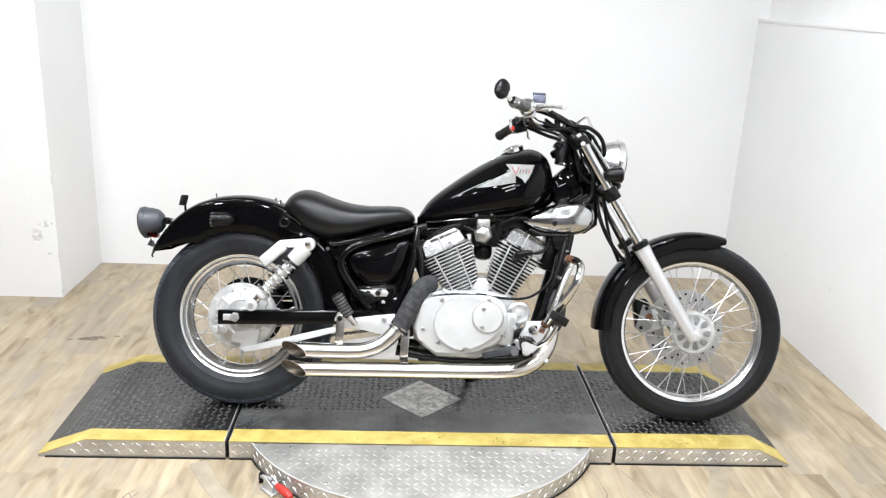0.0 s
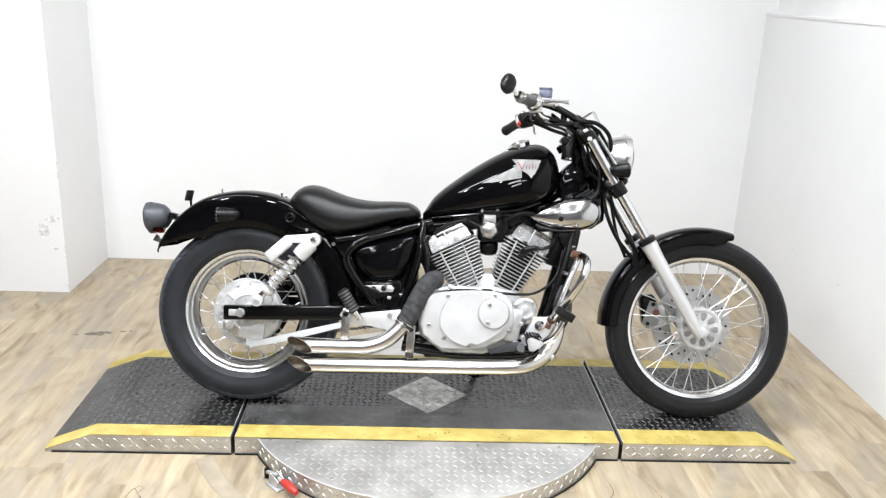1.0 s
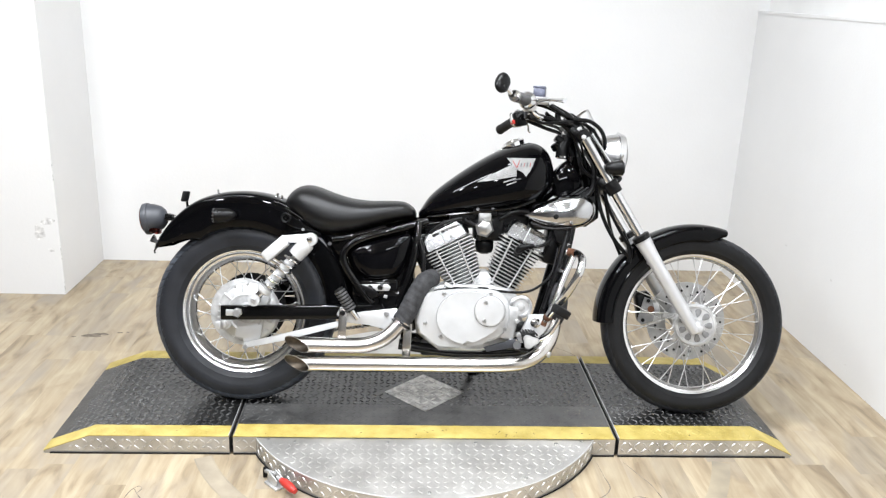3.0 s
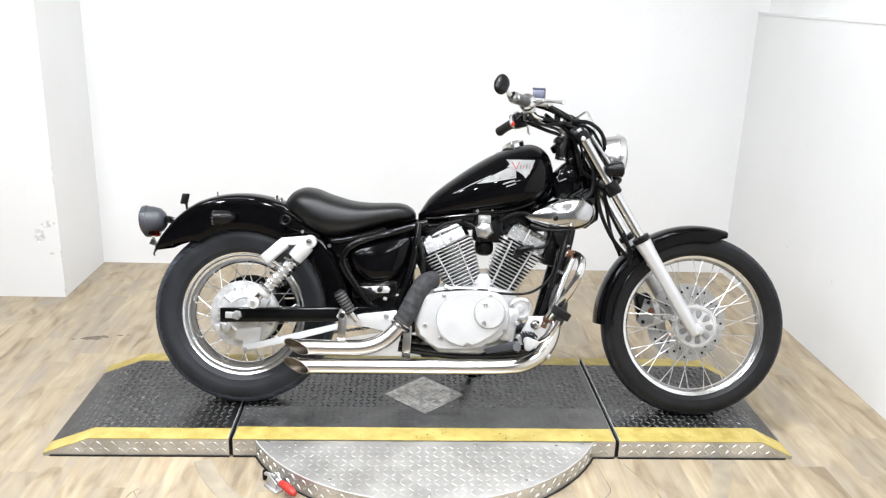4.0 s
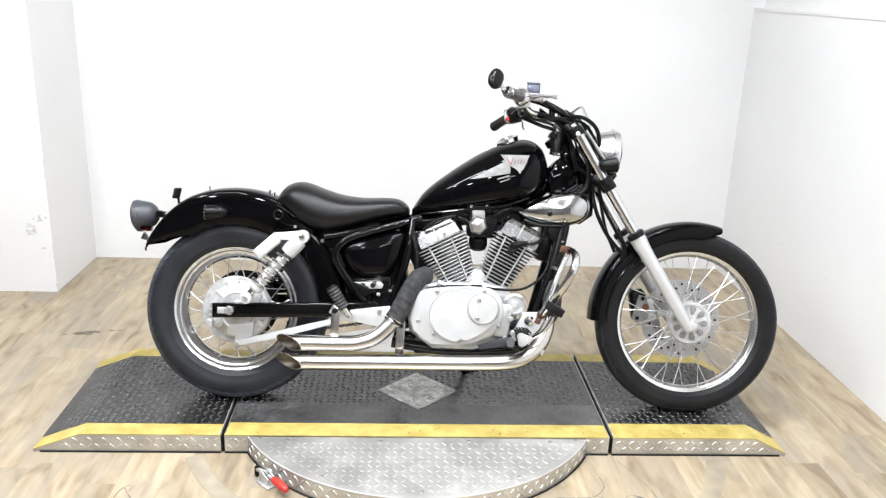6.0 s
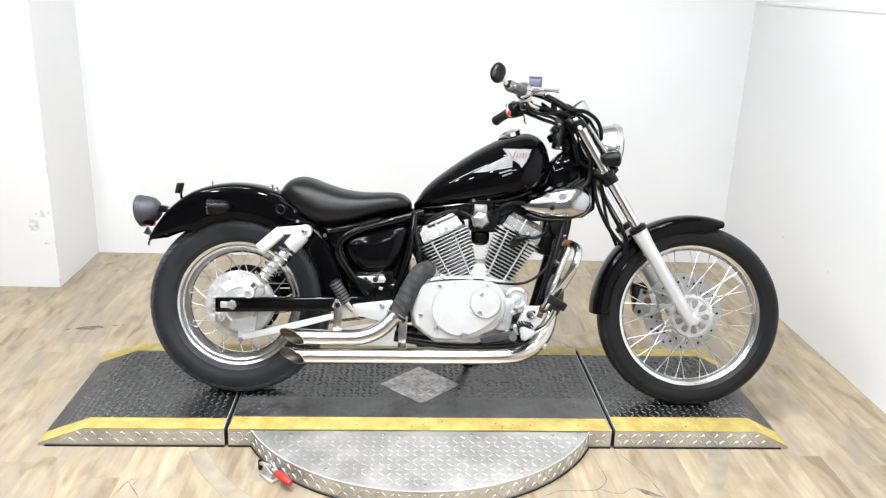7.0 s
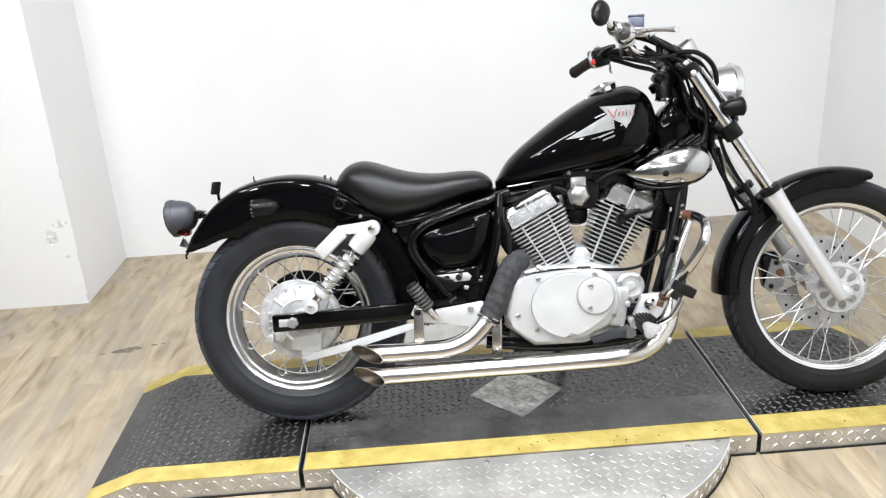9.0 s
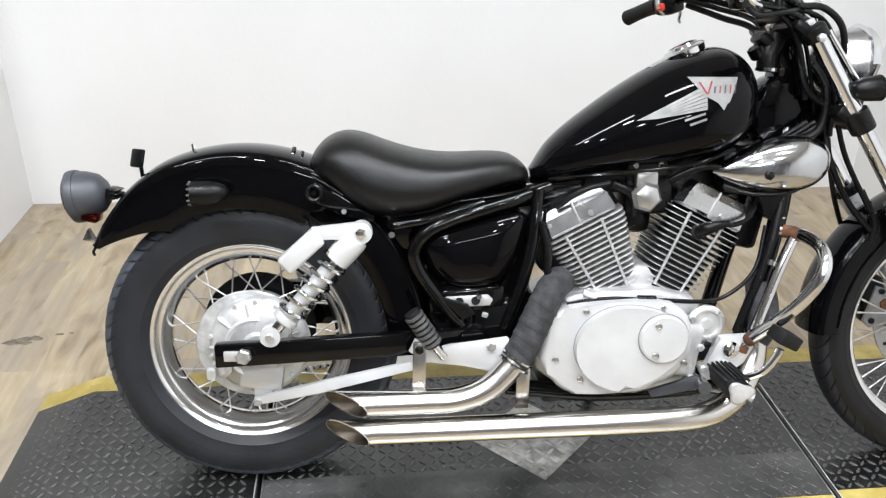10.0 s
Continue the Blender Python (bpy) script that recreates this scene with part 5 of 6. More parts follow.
part("frame_backbone", T([(1.06, 0, 0.80), (0.90, 0, 0.665), (0.60, 0, 0.60), (0.30, 0, 0.56), (0.10, 0, 0.55)], 0.03, 12, 4), FRAMEB, bike)
# Added black block that darkens the see-through gap under the seat.
part("seat_dark_filler", B((0.345, 0, 0.540), (0.17, 0.13, 0.10), (0, -8, 0), 0.014), FRAMEB, bike)
part("tool_box", B((0.46, 0, 0.47), (0.20, 0.17, 0.19), (0, -6, 0), 0.02), FRAMEB, bike)
for s in (-1, 1):
    sc = part("side_cover", dome(bmesh.new(), [(0.348, 0.500), (0.372, 0.530), (0.45, 0.551), (0.545, 0.568), (0.550, 0.52), (0.522, 0.445), (0.495, 0.425), (0.42, 0.420), (0.372, 0.450)], s * 0.090, s * 0.030), PAINT, bike, "gloss black side cover", 60)
    part("cover_skirt", Pl([(0.395, 0.425), (0.50, 0.430), (0.515, 0.395), (0.47, 0.365), (0.42, 0.372)], s * 0.080, s * 0.096, 0.005), PAINT, sc)
part("battery_tray", B((0.44, -0.05, 0.395), (0.15, 0.10, 0.05), (0, -5, 0), 0.008), FRAMEB, bike)
tp = part("tray_bracket", Pl([(0.396, 0.404), (0.480, 0.408), (0.490, 0.398), (0.484, 0.386), (0.402, 0.382), (0.392, 0.392)], -0.103, -0.098, 0.002), CAST, bike, "silver bracket plate with two round holes")
for x, z in ((0.424, 0.394), (0.456, 0.396)):
    part("bracket_hole", Lt([(0.0088, -0.001), (0.0088, 0.0012), (0.0066, 0.0014), (0.0060, 0.0004), (0.0005, 0.0004)], (x, -0.103, z), (0, -1, 0), 18), BLACK, tp)
part("bracket_tab", B((0.474, -0.106, 0.368), (0.012, 0.004, 0.010), (0, 18, 0), 0.0012), CAST, tp, "bright bent tab")
part("tray_plate", Pl([(0.385, 0.408), (0.43, 0.360), (0.455, 0.372), (0.44, 0.392)], -0.115, -0.104, 0.003), SATIN, bike)
b = bmesh.new()
bolt(b, (0.295, -0.115, 0.532), 0.008, 0.014)
bolt(b, (0.462, -0.105, 0.405), 0.006, 0.008)
pieces("frame_bolt", b, CHROME, bike)

# footrest plate and rear footrest
fp = part("footrest_plate", Pl([(0.325, 0.311), (0.337, 0.336), (0.352, 0.331), (0.367, 0.311), (0.407, 0.323), (0.512, 0.337), (0.527, 0.323), (0.507, 0.276), (0.492, 0.265), (0.427, 0.281), (0.352, 0.288)], -0.150, -0.142, 0.0025), ALLOY, bike, "silver footrest plate")
b = bmesh.new()
bolt(b, (0.344, -0.152, 0.318), 0.010, 0.006)
bolt(b, (0.482, -0.152, 0.320), 0.009, 0.007)
pieces("plate_bolt", b, SPOKE, fp)
chain = part("drive_chain", T([(0.0, 0.067, 0.180), (0.25, 0.067, 0.224), (0.52, 0.067, 0.268)], 0.0030, 6, 4), SATIN, bike, "worn steel drive chain")
links = bmesh.new()
for k in range(34):
    u = (k + 0.5) / 34
    box(links, (0.52 * u, 0.067, 0.181 + 0.087 * u), (0.0135, 0.012 if k % 2 else 0.007, 0.011), (0, -9.6, 0), 0.003, 1)
pieces("chain_link", links, SPOKE, chain)
ft = part("rear_footrest", T([(0.373, -0.165, 0.328), (0.345, -0.17, 0.372), (0.330, -0.17, 0.395)], 0.015, 14, 2), GRIPR, bike, "ribbed rubber rear footrest")
b = bmesh.new()
for k in range(7):
    c = Vector((0.373, -0.165, 0.328)).lerp(Vector((0.330, -0.17, 0.395)), 0.08 + 0.13 * k)
    lathe(b, [(0.0145, -0.0036), (0.0188, -0.0024), (0.0188, 0.0024), (0.0145, 0.0036)], c, (-0.53, -0.06, 0.84), 16)
pieces("grip_rib", b, WORNG, ft)
part("pivot", T([(0.392, -0.158, 0.302), (0.373, -0.165, 0.328)], 0.009, 10, 1), CHROME, ft)


# exhaust pipes with slash-cut tips
def exhaust(name, pts, r, label):
    P = spline(pts, 7)
    seg = 24
    rings, inner = [], []
    up = Vector((0, 0, 1))
    for i, p in enumerate(P):
        d = (P[min(i + 1, len(P) - 1)] - P[max(i - 1, 0)]).normalized()
        v = (up - d * up.dot(d)).normalized()
        s = d.cross(v)
        rings.append([p + (v * math.cos(a) + s * math.sin(a)) * r for a in (2 * math.pi * k / seg for k in range(seg))])
    cut = []
    for k, q in enumerate(rings[0]):
        h = (1 - math.cos(2 * math.pi * k / seg + radians(62))) / 2
        cut.append(q + (P[1] - P[0]).normalized() * (0.082 * h))
    rings[0] = cut
    bm = bmesh.new()
    loft(bm, rings[:1] + [r for r, p in zip(rings, P) if (p - P[0]).length > 0.085], cap=False)
    ob = part(name, bm, STEEL, bike, label, 50)
    d = (P[1] - P[0]).normalized()
    bm = bmesh.new()
    first = [q.lerp(P[0] + d * (q - P[0]).dot(d), 0.06) for q in cut]
    deep = [P[0] + d * 0.12 + (q - P[0] - d * (q - P[0]).dot(d)) * 0.9 for q in first]
    loft(bm, [cut, first, deep], cap=False)
    bm.faces.new([v for v in bm.verts][-seg:])
    part("bore", bm, SOOT, ob, "sooty slash-cut pipe end")
    part("cut_rim", tube(bmesh.new(), cut + cut[:1], 0.0013, 6, 1), CHROME, ob, "bright cut pipe rim")
    return ob


exhaust("upper_exhaust", [(0.166, -0.176, 0.218), (0.240, -0.175, 0.217), (0.35, -0.172, 0.218), (0.42, -0.172, 0.222), (0.475, -0.170, 0.243), (0.515, -0.166, 0.280), (0.545, -0.16, 0.320)], 0.0245, "polished slash-cut upper exhaust pipe")
wr = part("upper_pipe_wrap", T([(0.528, -0.163, 0.296), (0.545, -0.16, 0.325), (0.567, -0.152, 0.37), (0.584, -0.142, 0.402), (0.600, -0.126, 0.425), (0.622, -0.092, 0.432)], 0.0295, 20, 6), WRAP, bike, "charcoal heat wrap on the upper pipe")
b = bmesh.new()
for k in range(8):
    c = spline([(0.528, -0.163, 0.296), (0.545, -0.16, 0.325), (0.567, -0.152, 0.37), (0.584, -0.142, 0.402), (0.600, -0.126, 0.425)], 8)
    i = 2 + k * 4
    if i + 1 < len(c):
        lathe(b, [(0.0288, -0.009), (0.0305, -0.006), (0.0310, 0.003), (0.0288, 0.008)], c[i], c[i + 1] - c[i] + Vector((0.002, 0, 0)), 20)
pieces("wrap_turn", b, WRAP, wr)
b = bmesh.new()
for c in ((0.524, -0.164, 0.289), (0.531, -0.163, 0.300)):
    lathe(b, [(0.029, -0.003), (0.0325, -0.002), (0.0325, 0.002), (0.029, 0.003)], c, (0.55, 0.05, 0.83), 24)
pieces("wrap_clamp", b, CHROME, wr)
exhaust("lower_exhaust", [(0.167, -0.174, 0.159), (0.235, -0.172, 0.158), (0.50, -0.172, 0.164), (0.72, -0.172, 0.169), (0.865, -0.169, 0.174), (0.930, -0.158, 0.186), (0.980, -0.138, 0.219), (1.008, -0.118, 0.272), (1.013, -0.106, 0.330)], 0.0245, "polished slash-cut lower exhaust pipe")
part("lower_pipe_wrap", T([(1.013, -0.108, 0.302), (1.022, -0.110, 0.330), (1.025, -0.108, 0.366), (1.022, -0.100, 0.402), (1.012, -0.085, 0.432)], 0.028, 18, 6, [0.023, 0.029, 0.0315, 0.030, 0.020]), WRAP, bike, "charcoal heat wrap on the lower pipe")
for x, y, z0, z1 in ((0.345, -0.157, 0.228, 0.330), (0.548, -0.128, 0.180, 0.285)):
    h = part("pipe_hanger", B((x, y, (z0 + z1) / 2 + 0.002), (0.026, 0.006, z1 - z0), (0, 2, 0), 0.002), STEEL, bike, "silver exhaust hanger strap")
    part("hanger_bolt", bolt(bmesh.new(), (x, y - 0.003, z1 - 0.012), 0.009, 0.006), SATIN, h)
part("side_stand", T([(0.70, 0.10, 0.20), (0.74, 0.17, 0.12), (0.775, 0.232, 0.075)], 0.010, 10, 3), FRAMEB, bike)
part("stand_foot", B((0.785, 0.245, 0.073), (0.05, 0.035, 0.010), (17, 0, 10), 0.003), FRAMEB, bike)

# engine
case = part("crankcase", Pl([(0.575, 0.255), (0.565, 0.33), (0.60, 0.385), (0.68, 0.412), (0.80, 0.418), (0.88, 0.402), (0.915, 0.36), (0.915, 0.28), (0.87, 0.225), (0.78, 0.200), (0.65, 0.200)], -0.110, 0.125, 0.012, 3), CAST, bike, "cast alloy crankcase")
cov = part("engine_cover", Pl([(0.572, 0.295), (0.596, 0.376), (0.618, 0.392), (0.706, 0.404), (0.801, 0.406), (0.844, 0.392), (0.866, 0.358), (0.868, 0.308), (0.852, 0.270), (0.818, 0.244), (0.741, 0.225), (0.646, 0.224), (0.608, 0.240)], -0.160, -0.108, 0.012, 4, 2), ALLOY, bike, "silver engine side cover")
ell = []
for k in range(44):
    a = 2 * math.pi * k / 44
    rx = 0.098 if math.cos(a) < 0 else 0.118
    ell.append((0.737 + rx * math.cos(a) * 1.0, 0.318 + 0.082 * math.sin(a) * (1 - 0.20 * max(0, math.cos(a))) + 0.018 * max(0, math.cos(a))))
part("cover_dome", Pl(ell, -0.185, -0.158, 0.012, 4), ALLOY, cov)
part("round_cap", Lt([(0.0465, 0.0), (0.0480, 0.004), (0.0465, 0.012), (0.043, 0.015), (0.002, 0.0165)], (0.803, -0.180, 0.341), (0, -1, 0), 48), ALLOY, cov)
# Grey lines round dome and cap paint the shade in their grooves.
gv = [(x, -0.1605, z) for x, z in ell] + [(ell[0][0], -0.1605, ell[0][1])]
part("dome_groove_shade", tube(bmesh.new(), gv, 0.0010, 6, 1), SEAM, cov)
part("cap_groove_shade", Lt([(0.0474, 0.0), (0.0488, 0.0), (0.0488, 0.002), (0.0474, 0.002)], (0.803, -0.1845, 0.341), (0, -1, 0), 48, True), SEAM, cov)
b = bmesh.new()
for x, z, y in ((0.604, 0.294, -0.160), (0.653, 0.254, -0.160), (0.661, 0.388, -0.160), (0.854, 0.283, -0.160), (0.731, 0.234, -0.160), (0.806, 0.393, -0.160), (0.789, 0.369, -0.196), (0.786, 0.312, -0.196)):
    lathe(b, [(0.0066, 0), (0.0066, 0.003), (0.0045, 0.0042), (0.0042, 0.002), (0.001, 0.002)], (x, y, z), (0, -1, 0), 14)
pieces("cover_screw", b, DISC, cov)
part("oil_filter_cover", Lt([(0.036, 0.0), (0.037, 0.008), (0.030, 0.014), (0.026, 0.014), (0.024, 0.010), (0.012, 0.010), (0.010, 0.016), (0.001, 0.017)], (0.905, -0.120, 0.352), (0, -1, 0), 32), CAST, case)
b = bmesh.new()
for k in range(3):
    a = radians(120 * k + 40)
    bolt(b, (0.905 + 0.031 * math.cos(a), -0.128, 0.352 + 0.031 * math.sin(a)), 0.006, 0.01)
pieces("filter_bolt", b, SPOKE, case)
part("case_boss", B((0.870, -0.115, 0.30), (0.05, 0.05, 0.11), (0, 10, 0), 0.012), CAST, case)
# This boss is coloured black to paint the dark gap beside the cover.
part("case_boss", B((0.905, -0.10, 0.285), (0.06, 0.04, 0.03), (0, -10, 0), 0.008), SATIN, case)
for x, z in ((0.893, 0.306), (0.902, 0.262), (0.878, 0.244)):
    part("case_stud", Lt([(0.008, -0.012), (0.008, 0.012), (0.005, 0.015), (0.001, 0.015)], (x, -0.128, z), (0, -1, 0), 8), CAST, case)
part("sump", B((0.74, 0, 0.200), (0.30, 0.20, 0.03), (0, -2, 0), 0.01), SATIN, bike)
part("downtube_wiring", T([(1.050, -0.098, 0.600), (1.026, -0.114, 0.500), (0.994, -0.116, 0.400), (0.972, -0.114, 0.330)], 0.009, 10, 5), SATIN, bike, "black taped wiring along the downtube")
part("downtube_clip", Lt([(0.020, -0.006), (0.0225, -0.004), (0.0225, 0.004), (0.020, 0.006)], (1.030, -0.106, 0.470), (0.23, 0, 1), 16), CHROME, bike)
part("engine_mount", Pl([(0.90, 0.255), (0.945, 0.285), (0.985, 0.285), (0.985, 0.245), (0.935, 0.215), (0.90, 0.215)], -0.112, -0.100, 0.003), SATIN, bike)
part("gear_lever_rod", T([(0.83, -0.13, 0.225), (0.90, -0.135, 0.218), (0.95, -0.14, 0.212)], 0.006, 8, 3), CHROME, bike)


def cylinder(name, base, tip, width_low, width_top, dark, label):
    """A finned barrel from base to tip (x, z), its fins square to its axis."""
    p0, p1 = Vector((base[0], 0, base[1])), Vector((tip[0], 0, tip[1]))
    ax = (p1 - p0).normalized()
    side = Vector((ax.z, 0, -ax.x))
    L = (p1 - p0).length
    root = part(name, T([p0 - ax * 0.02, p1], 0.048, 24, 1), FINB if dark else CAST, bike, label)
    n = 15

    def fin(bm, c, hx, hy, t, rad=0.018):
        loop = []
        for sx, sy in ((1, 1), (-1, 1), (-1, -1), (1, -1)):
            for k in range(4):
                a = radians({(1, 1): 0, (-1, 1): 90, (-1, -1): 180, (1, -1): 270}[(sx, sy)] + 30 * k)
                loop.append((sx * (hx - rad) + rad * math.cos(a), sy * (hy - rad) + rad * math.sin(a)))
        loft(bm, [[c + side * u + Vector((0, v, 0)) + ax * h for u, v in loop] for h in (-t, t)])

    for k in range(n):
        f = (k + 0.3) / n
        c = p0 + ax * (L * 0.80 * f)
        hx = (width_low + (width_top - width_low) * min(1, f * 1.15)) / 2
        b = bmesh.new()
        fin(b, c, hx, 0.088 - 0.010 * (1 - f), 0.0010 if dark else 0.0016)
        part("cooling_fin", b, FINE, root)
        if dark and k < n - 1:
            b = bmesh.new()
            fin(b, c + ax * (L * 0.40 / n), hx - 0.009, 0.078, 0.0024)
            part("fin_gap", b, FINB, root)
    # stiffening webs across the fins
    b = bmesh.new()
    for u in (-0.26, 0.20):
        q0 = p0 + side * (width_top * u * 0.75) + Vector((0, -0.081, 0)) + ax * (L * 0.06)
        q1 = p0 + side * (width_top * u) + Vector((0, -0.089, 0)) + ax * (L * 0.78)
        tube(b, [q0, q1], 0.0030, 6, 1)
    pieces("fin_web", b, FINE if not dark else FINE, root)
    # rocker cover
    b = bmesh.new()
    w = width_top / 2 - 0.006
    rings = []
    for h, sx, sy in ((0.80, w, 0.085), (0.83, w + 0.003, 0.090), (0.98, w - 0.002, 0.088), (1.05, w - 0.012, 0.078), (1.07, w - 0.026, 0.060)):
        c = p0 + ax * (L * h)
        rings.append([c + side * (sx * u) + Vector((0, sy * v, 0)) for u, v in ((1, 0.75), (0.85, 1), (-0.85, 1), (-1, 0.75), (-1, -0.75), (-0.85, -1), (0.85, -1), (1, -0.75))])
    loft(b, rings)
    rc = part("rocker_cover", b, ROCKER, root, "chrome rocker cover", 25)
    b = bmesh.new()
    c = p0 + ax * (L * 0.93) + Vector((0, -0.0895, 0))
    box(b, c + side * (-0.006), (0.004, 0.006, L * 0.24), (0, math.degrees(math.atan2(ax.x, ax.z)), 0), 0.0012)
    part("cover_rib", b, CAST, rc)
    b = bmesh.new()
    bolt(b, c + side * (w * 0.25) - ax * (L * 0.06) + Vector((0, 0.002, 0)), 0.006, 0.006)
    bolt(b, c - side * (w * 0.8) + Vector((0, 0.004, 0)), 0.005, 0.005)
    pieces("cover_bolt", b, SPOKE, rc)
    return root


cylinder("rear_cylinder", (0.742, 0.395), (0.648, 0.580), 0.100, 0.168, False, "silver finned rear cylinder")
cylinder("front_cylinder", (0.835, 0.395), (0.932, 0.590), 0.100, 0.158, True, "black finned front cylinder with polished fin edges")
part("valley_block", Pl([(0.735, 0.395), (0.775, 0.455), (0.80, 0.455), (0.845, 0.395)], -0.075, 0.075, 0.006), CAST, bike)
cap = part("spark_plug_cap", T([(0.893, -0.070, 0.522), (0.894, -0.098, 0.530), (0.901, -0.112, 0.537), (0.922, -0.116, 0.544), (0.940, -0.114, 0.547)], 0.011, 12, 3, [0.010, 0.0122, 0.0128, 0.0092, 0.0065]), SATIN, bike, "black elbow spark plug cap")
part("cap_collar", Lt([(0.010, -0.005), (0.0165, -0.004), (0.0165, 0.004), (0.010, 0.005)], (0.8935, -0.086, 0.526), (0, -0.96, 0.28), 8), GRIPR, cap)
part("plug_lead", T([(0.930, -0.115, 0.545), (0.955, -0.114, 0.545), (0.985, -0.104, 0.558), (1.01, -0.08, 0.60), (1.02, -0.06, 0.66)], 0.005, 8, 5), SATIN, bike)
part("oil_line", T([(0.63, -0.128, 0.392), (0.70, -0.132, 0.405), (0.80, -0.135, 0.402), (0.90, -0.132, 0.398), (0.955, -0.125, 0.415), (1.0, -0.115, 0.46), (1.02, -0.10, 0.54)], 0.0042, 10, 6), SATIN, bike)
part("line_joint", T([(0.765, -0.134, 0.404), (0.80, -0.135, 0.403)], 0.008, 10, 1), SATIN, bike)
b = bmesh.new()
tube(b, [(0.662, -0.122, 0.416), (0.686, -0.127, 0.405)], 0.0075, 12, 1)
tube(b, [(0.63, -0.12, 0.40), (0.66, -0.125, 0.408)], 0.007, 12, 1)
pieces("oil_union", b, CAST, bike)
horn = part("choke_cover", Lt([(0.030, 0.0), (0.031, 0.012), (0.024, 0.022), (0.012, 0.026), (0.001, 0.027)], (0.783, -0.086, 0.597), (0, -1, 0), 6), DISC, bike, "hexagonal silver cover between the cylinders", 20)
part("cover_stem", B((0.783, -0.088, 0.630), (0.042, 0.02, 0.03), bevel=0.004), DISC, horn)
part("cover_bracket", B((0.783, -0.092, 0.655), (0.075, 0.008, 0.034), bevel=0.003), SATIN, horn)
b = bmesh.new()
bolt(b, (0.759, -0.096, 0.657), 0.006, 0.005)
bolt(b, (0.807, -0.096, 0.659), 0.006, 0.005)
pieces("bracket_bolt", b, CHROME, horn)
part("carburettor", B((0.80, 0, 0.60), (0.10, 0.12, 0.09), (0, 0, 0), 0.016), SATIN, bike)
part("intake_hose", T([(0.72, -0.08, 0.62), (0.76, -0.085, 0.60), (0.77, -0.07, 0.56)], 0.010, 10, 4), SATIN, bike)
part("intake_hose", T([(0.83, -0.08, 0.625), (0.87, -0.095, 0.648), (0.90, -0.10, 0.655), (0.93, -0.09, 0.65)], 0.007, 10, 4), SATIN, bike)
part("fuel_hose", T([(0.61, -0.09, 0.575), (0.655, -0.10, 0.61), (0.71, -0.10, 0.625)], 0.006, 8, 3), SATIN, bike)
part("breather_hose", T([(0.58, -0.112, 0.55), (0.592, -0.118, 0.50), (0.592, -0.12, 0.455), (0.615, -0.118, 0.435)], 0.008, 10, 4), SATIN, bike)

# Added black blocks that darken the see-through gaps round the engine.
part("rear_dark_filler", B((0.600, 0, 0.505), (0.075, 0.15, 0.12), (0, -26, 0), 0.016), SATIN, bike)
part("valley_dark_filler", B((0.790, 0.01, 0.540), (0.060, 0.07, 0.06), (0, 0, 0), 0.02), SATIN, bike)
part("under_tank_dark_filler", B((0.80, 0, 0.630), (0.26, 0.10, 0.06), (0, -3, 0), 0.012), SATIN, bike)
part("front_dark_filler", B((1.010, 0.005, 0.545), (0.05, 0.13, 0.12), (0, 12, 0), 0.012), SATIN, bike)
part("gearbox_dark_filler", B((0.515, 0, 0.33), (0.13, 0.20, 0.15), (0, 0, 0), 0.02), FRAMEB, bike)
part("pivot_dark_filler", B((0.425, 0, 0.335), (0.10, 0.17, 0.13), (0, -20, 0), 0.02), FRAMEB, bike)

# chrome air cleaner shells
for s in (-1, 1):
    bm = bmesh.new()
    rings = []
    for i in range(29):
        u = 0.5 - 0.5 * math.cos(math.pi * (i / 28) ** 0.92)
        x = 0.912 + 0.224 * u
        bell = math.sin(math.pi / 2 * u / 0.66) ** 0.74 if u < 0.66 else max(0.0, 1 - ((u - 0.66) / 0.34) ** 2.3) ** 0.5
        h, d = max(0.055 * bell, 0.003), max(0.050 * bell ** 0.8, 0.003)
        zc = 0.644 + 0.022 * u
        ring = []
        for k in range(24):
            a = 2 * math.pi * k / 24
            c, si = math.cos(a), math.sin(a)
            ring.append((x, s * (0.088 + d * math.copysign(abs(c) ** 0.85, c)), zc + h * math.copysign(abs(si) ** 0.85, si)))
        rings.append(ring)
    loft(bm, rings)
    ac = part("air_cleaner", bm, DENT, bike, "dented chrome teardrop air cleaner cover", 50)
    part("cover_edge", T([(0.930, s * 0.100, 0.618), (0.98, s * 0.115, 0.604), (1.05, s * 0.118, 0.606), (1.10, s * 0.100, 0.626)], 0.004, 8, 5), SATIN, ac)
    part("cover_bolt", bolt(bmesh.new(), (1.004, s * 0.132, 0.641), 0.009, 0.006, (0, s, 0)), SATIN, ac)
part("airbox", B((1.01, 0, 0.645), (0.16, 0.18, 0.09), (0, -4, 0), 0.02), SATIN, bike)
part("air_duct", Pl([(1.00, 0.605), (1.062, 0.615), (1.058, 0.560), (1.035, 0.548), (1.012, 0.562)], -0.105, -0.045, 0.006), SATIN, bike)
part("tube_clamp", Lt([(0.016, -0.006), (0.019, -0.004), (0.019, 0.004), (0.016, 0.006)], (1.048, -0.083, 0.553), (0.15, 0, 1), 16), SPOKE, bike)

# engine guard, forward footrest and brake pedal
cb = part("engine_guard", T([(1.040, -0.095, 0.530), (1.066, -0.112, 0.529), (1.078, -0.165, 0.525), (1.077, -0.220, 0.511), (1.066, -0.243, 0.474), (1.038, -0.222, 0.413), (1.004, -0.175, 0.355), (0.982, -0.132, 0.312)], 0.0125, 14, 6), CHROME, bike, "rusty chrome engine guard bar")
part("guard_inner", T([(1.068, -0.122, 0.523), (1.038, -0.128, 0.45), (0.998, -0.138, 0.340)], 0.0105, 12, 4), CHROME, cb)
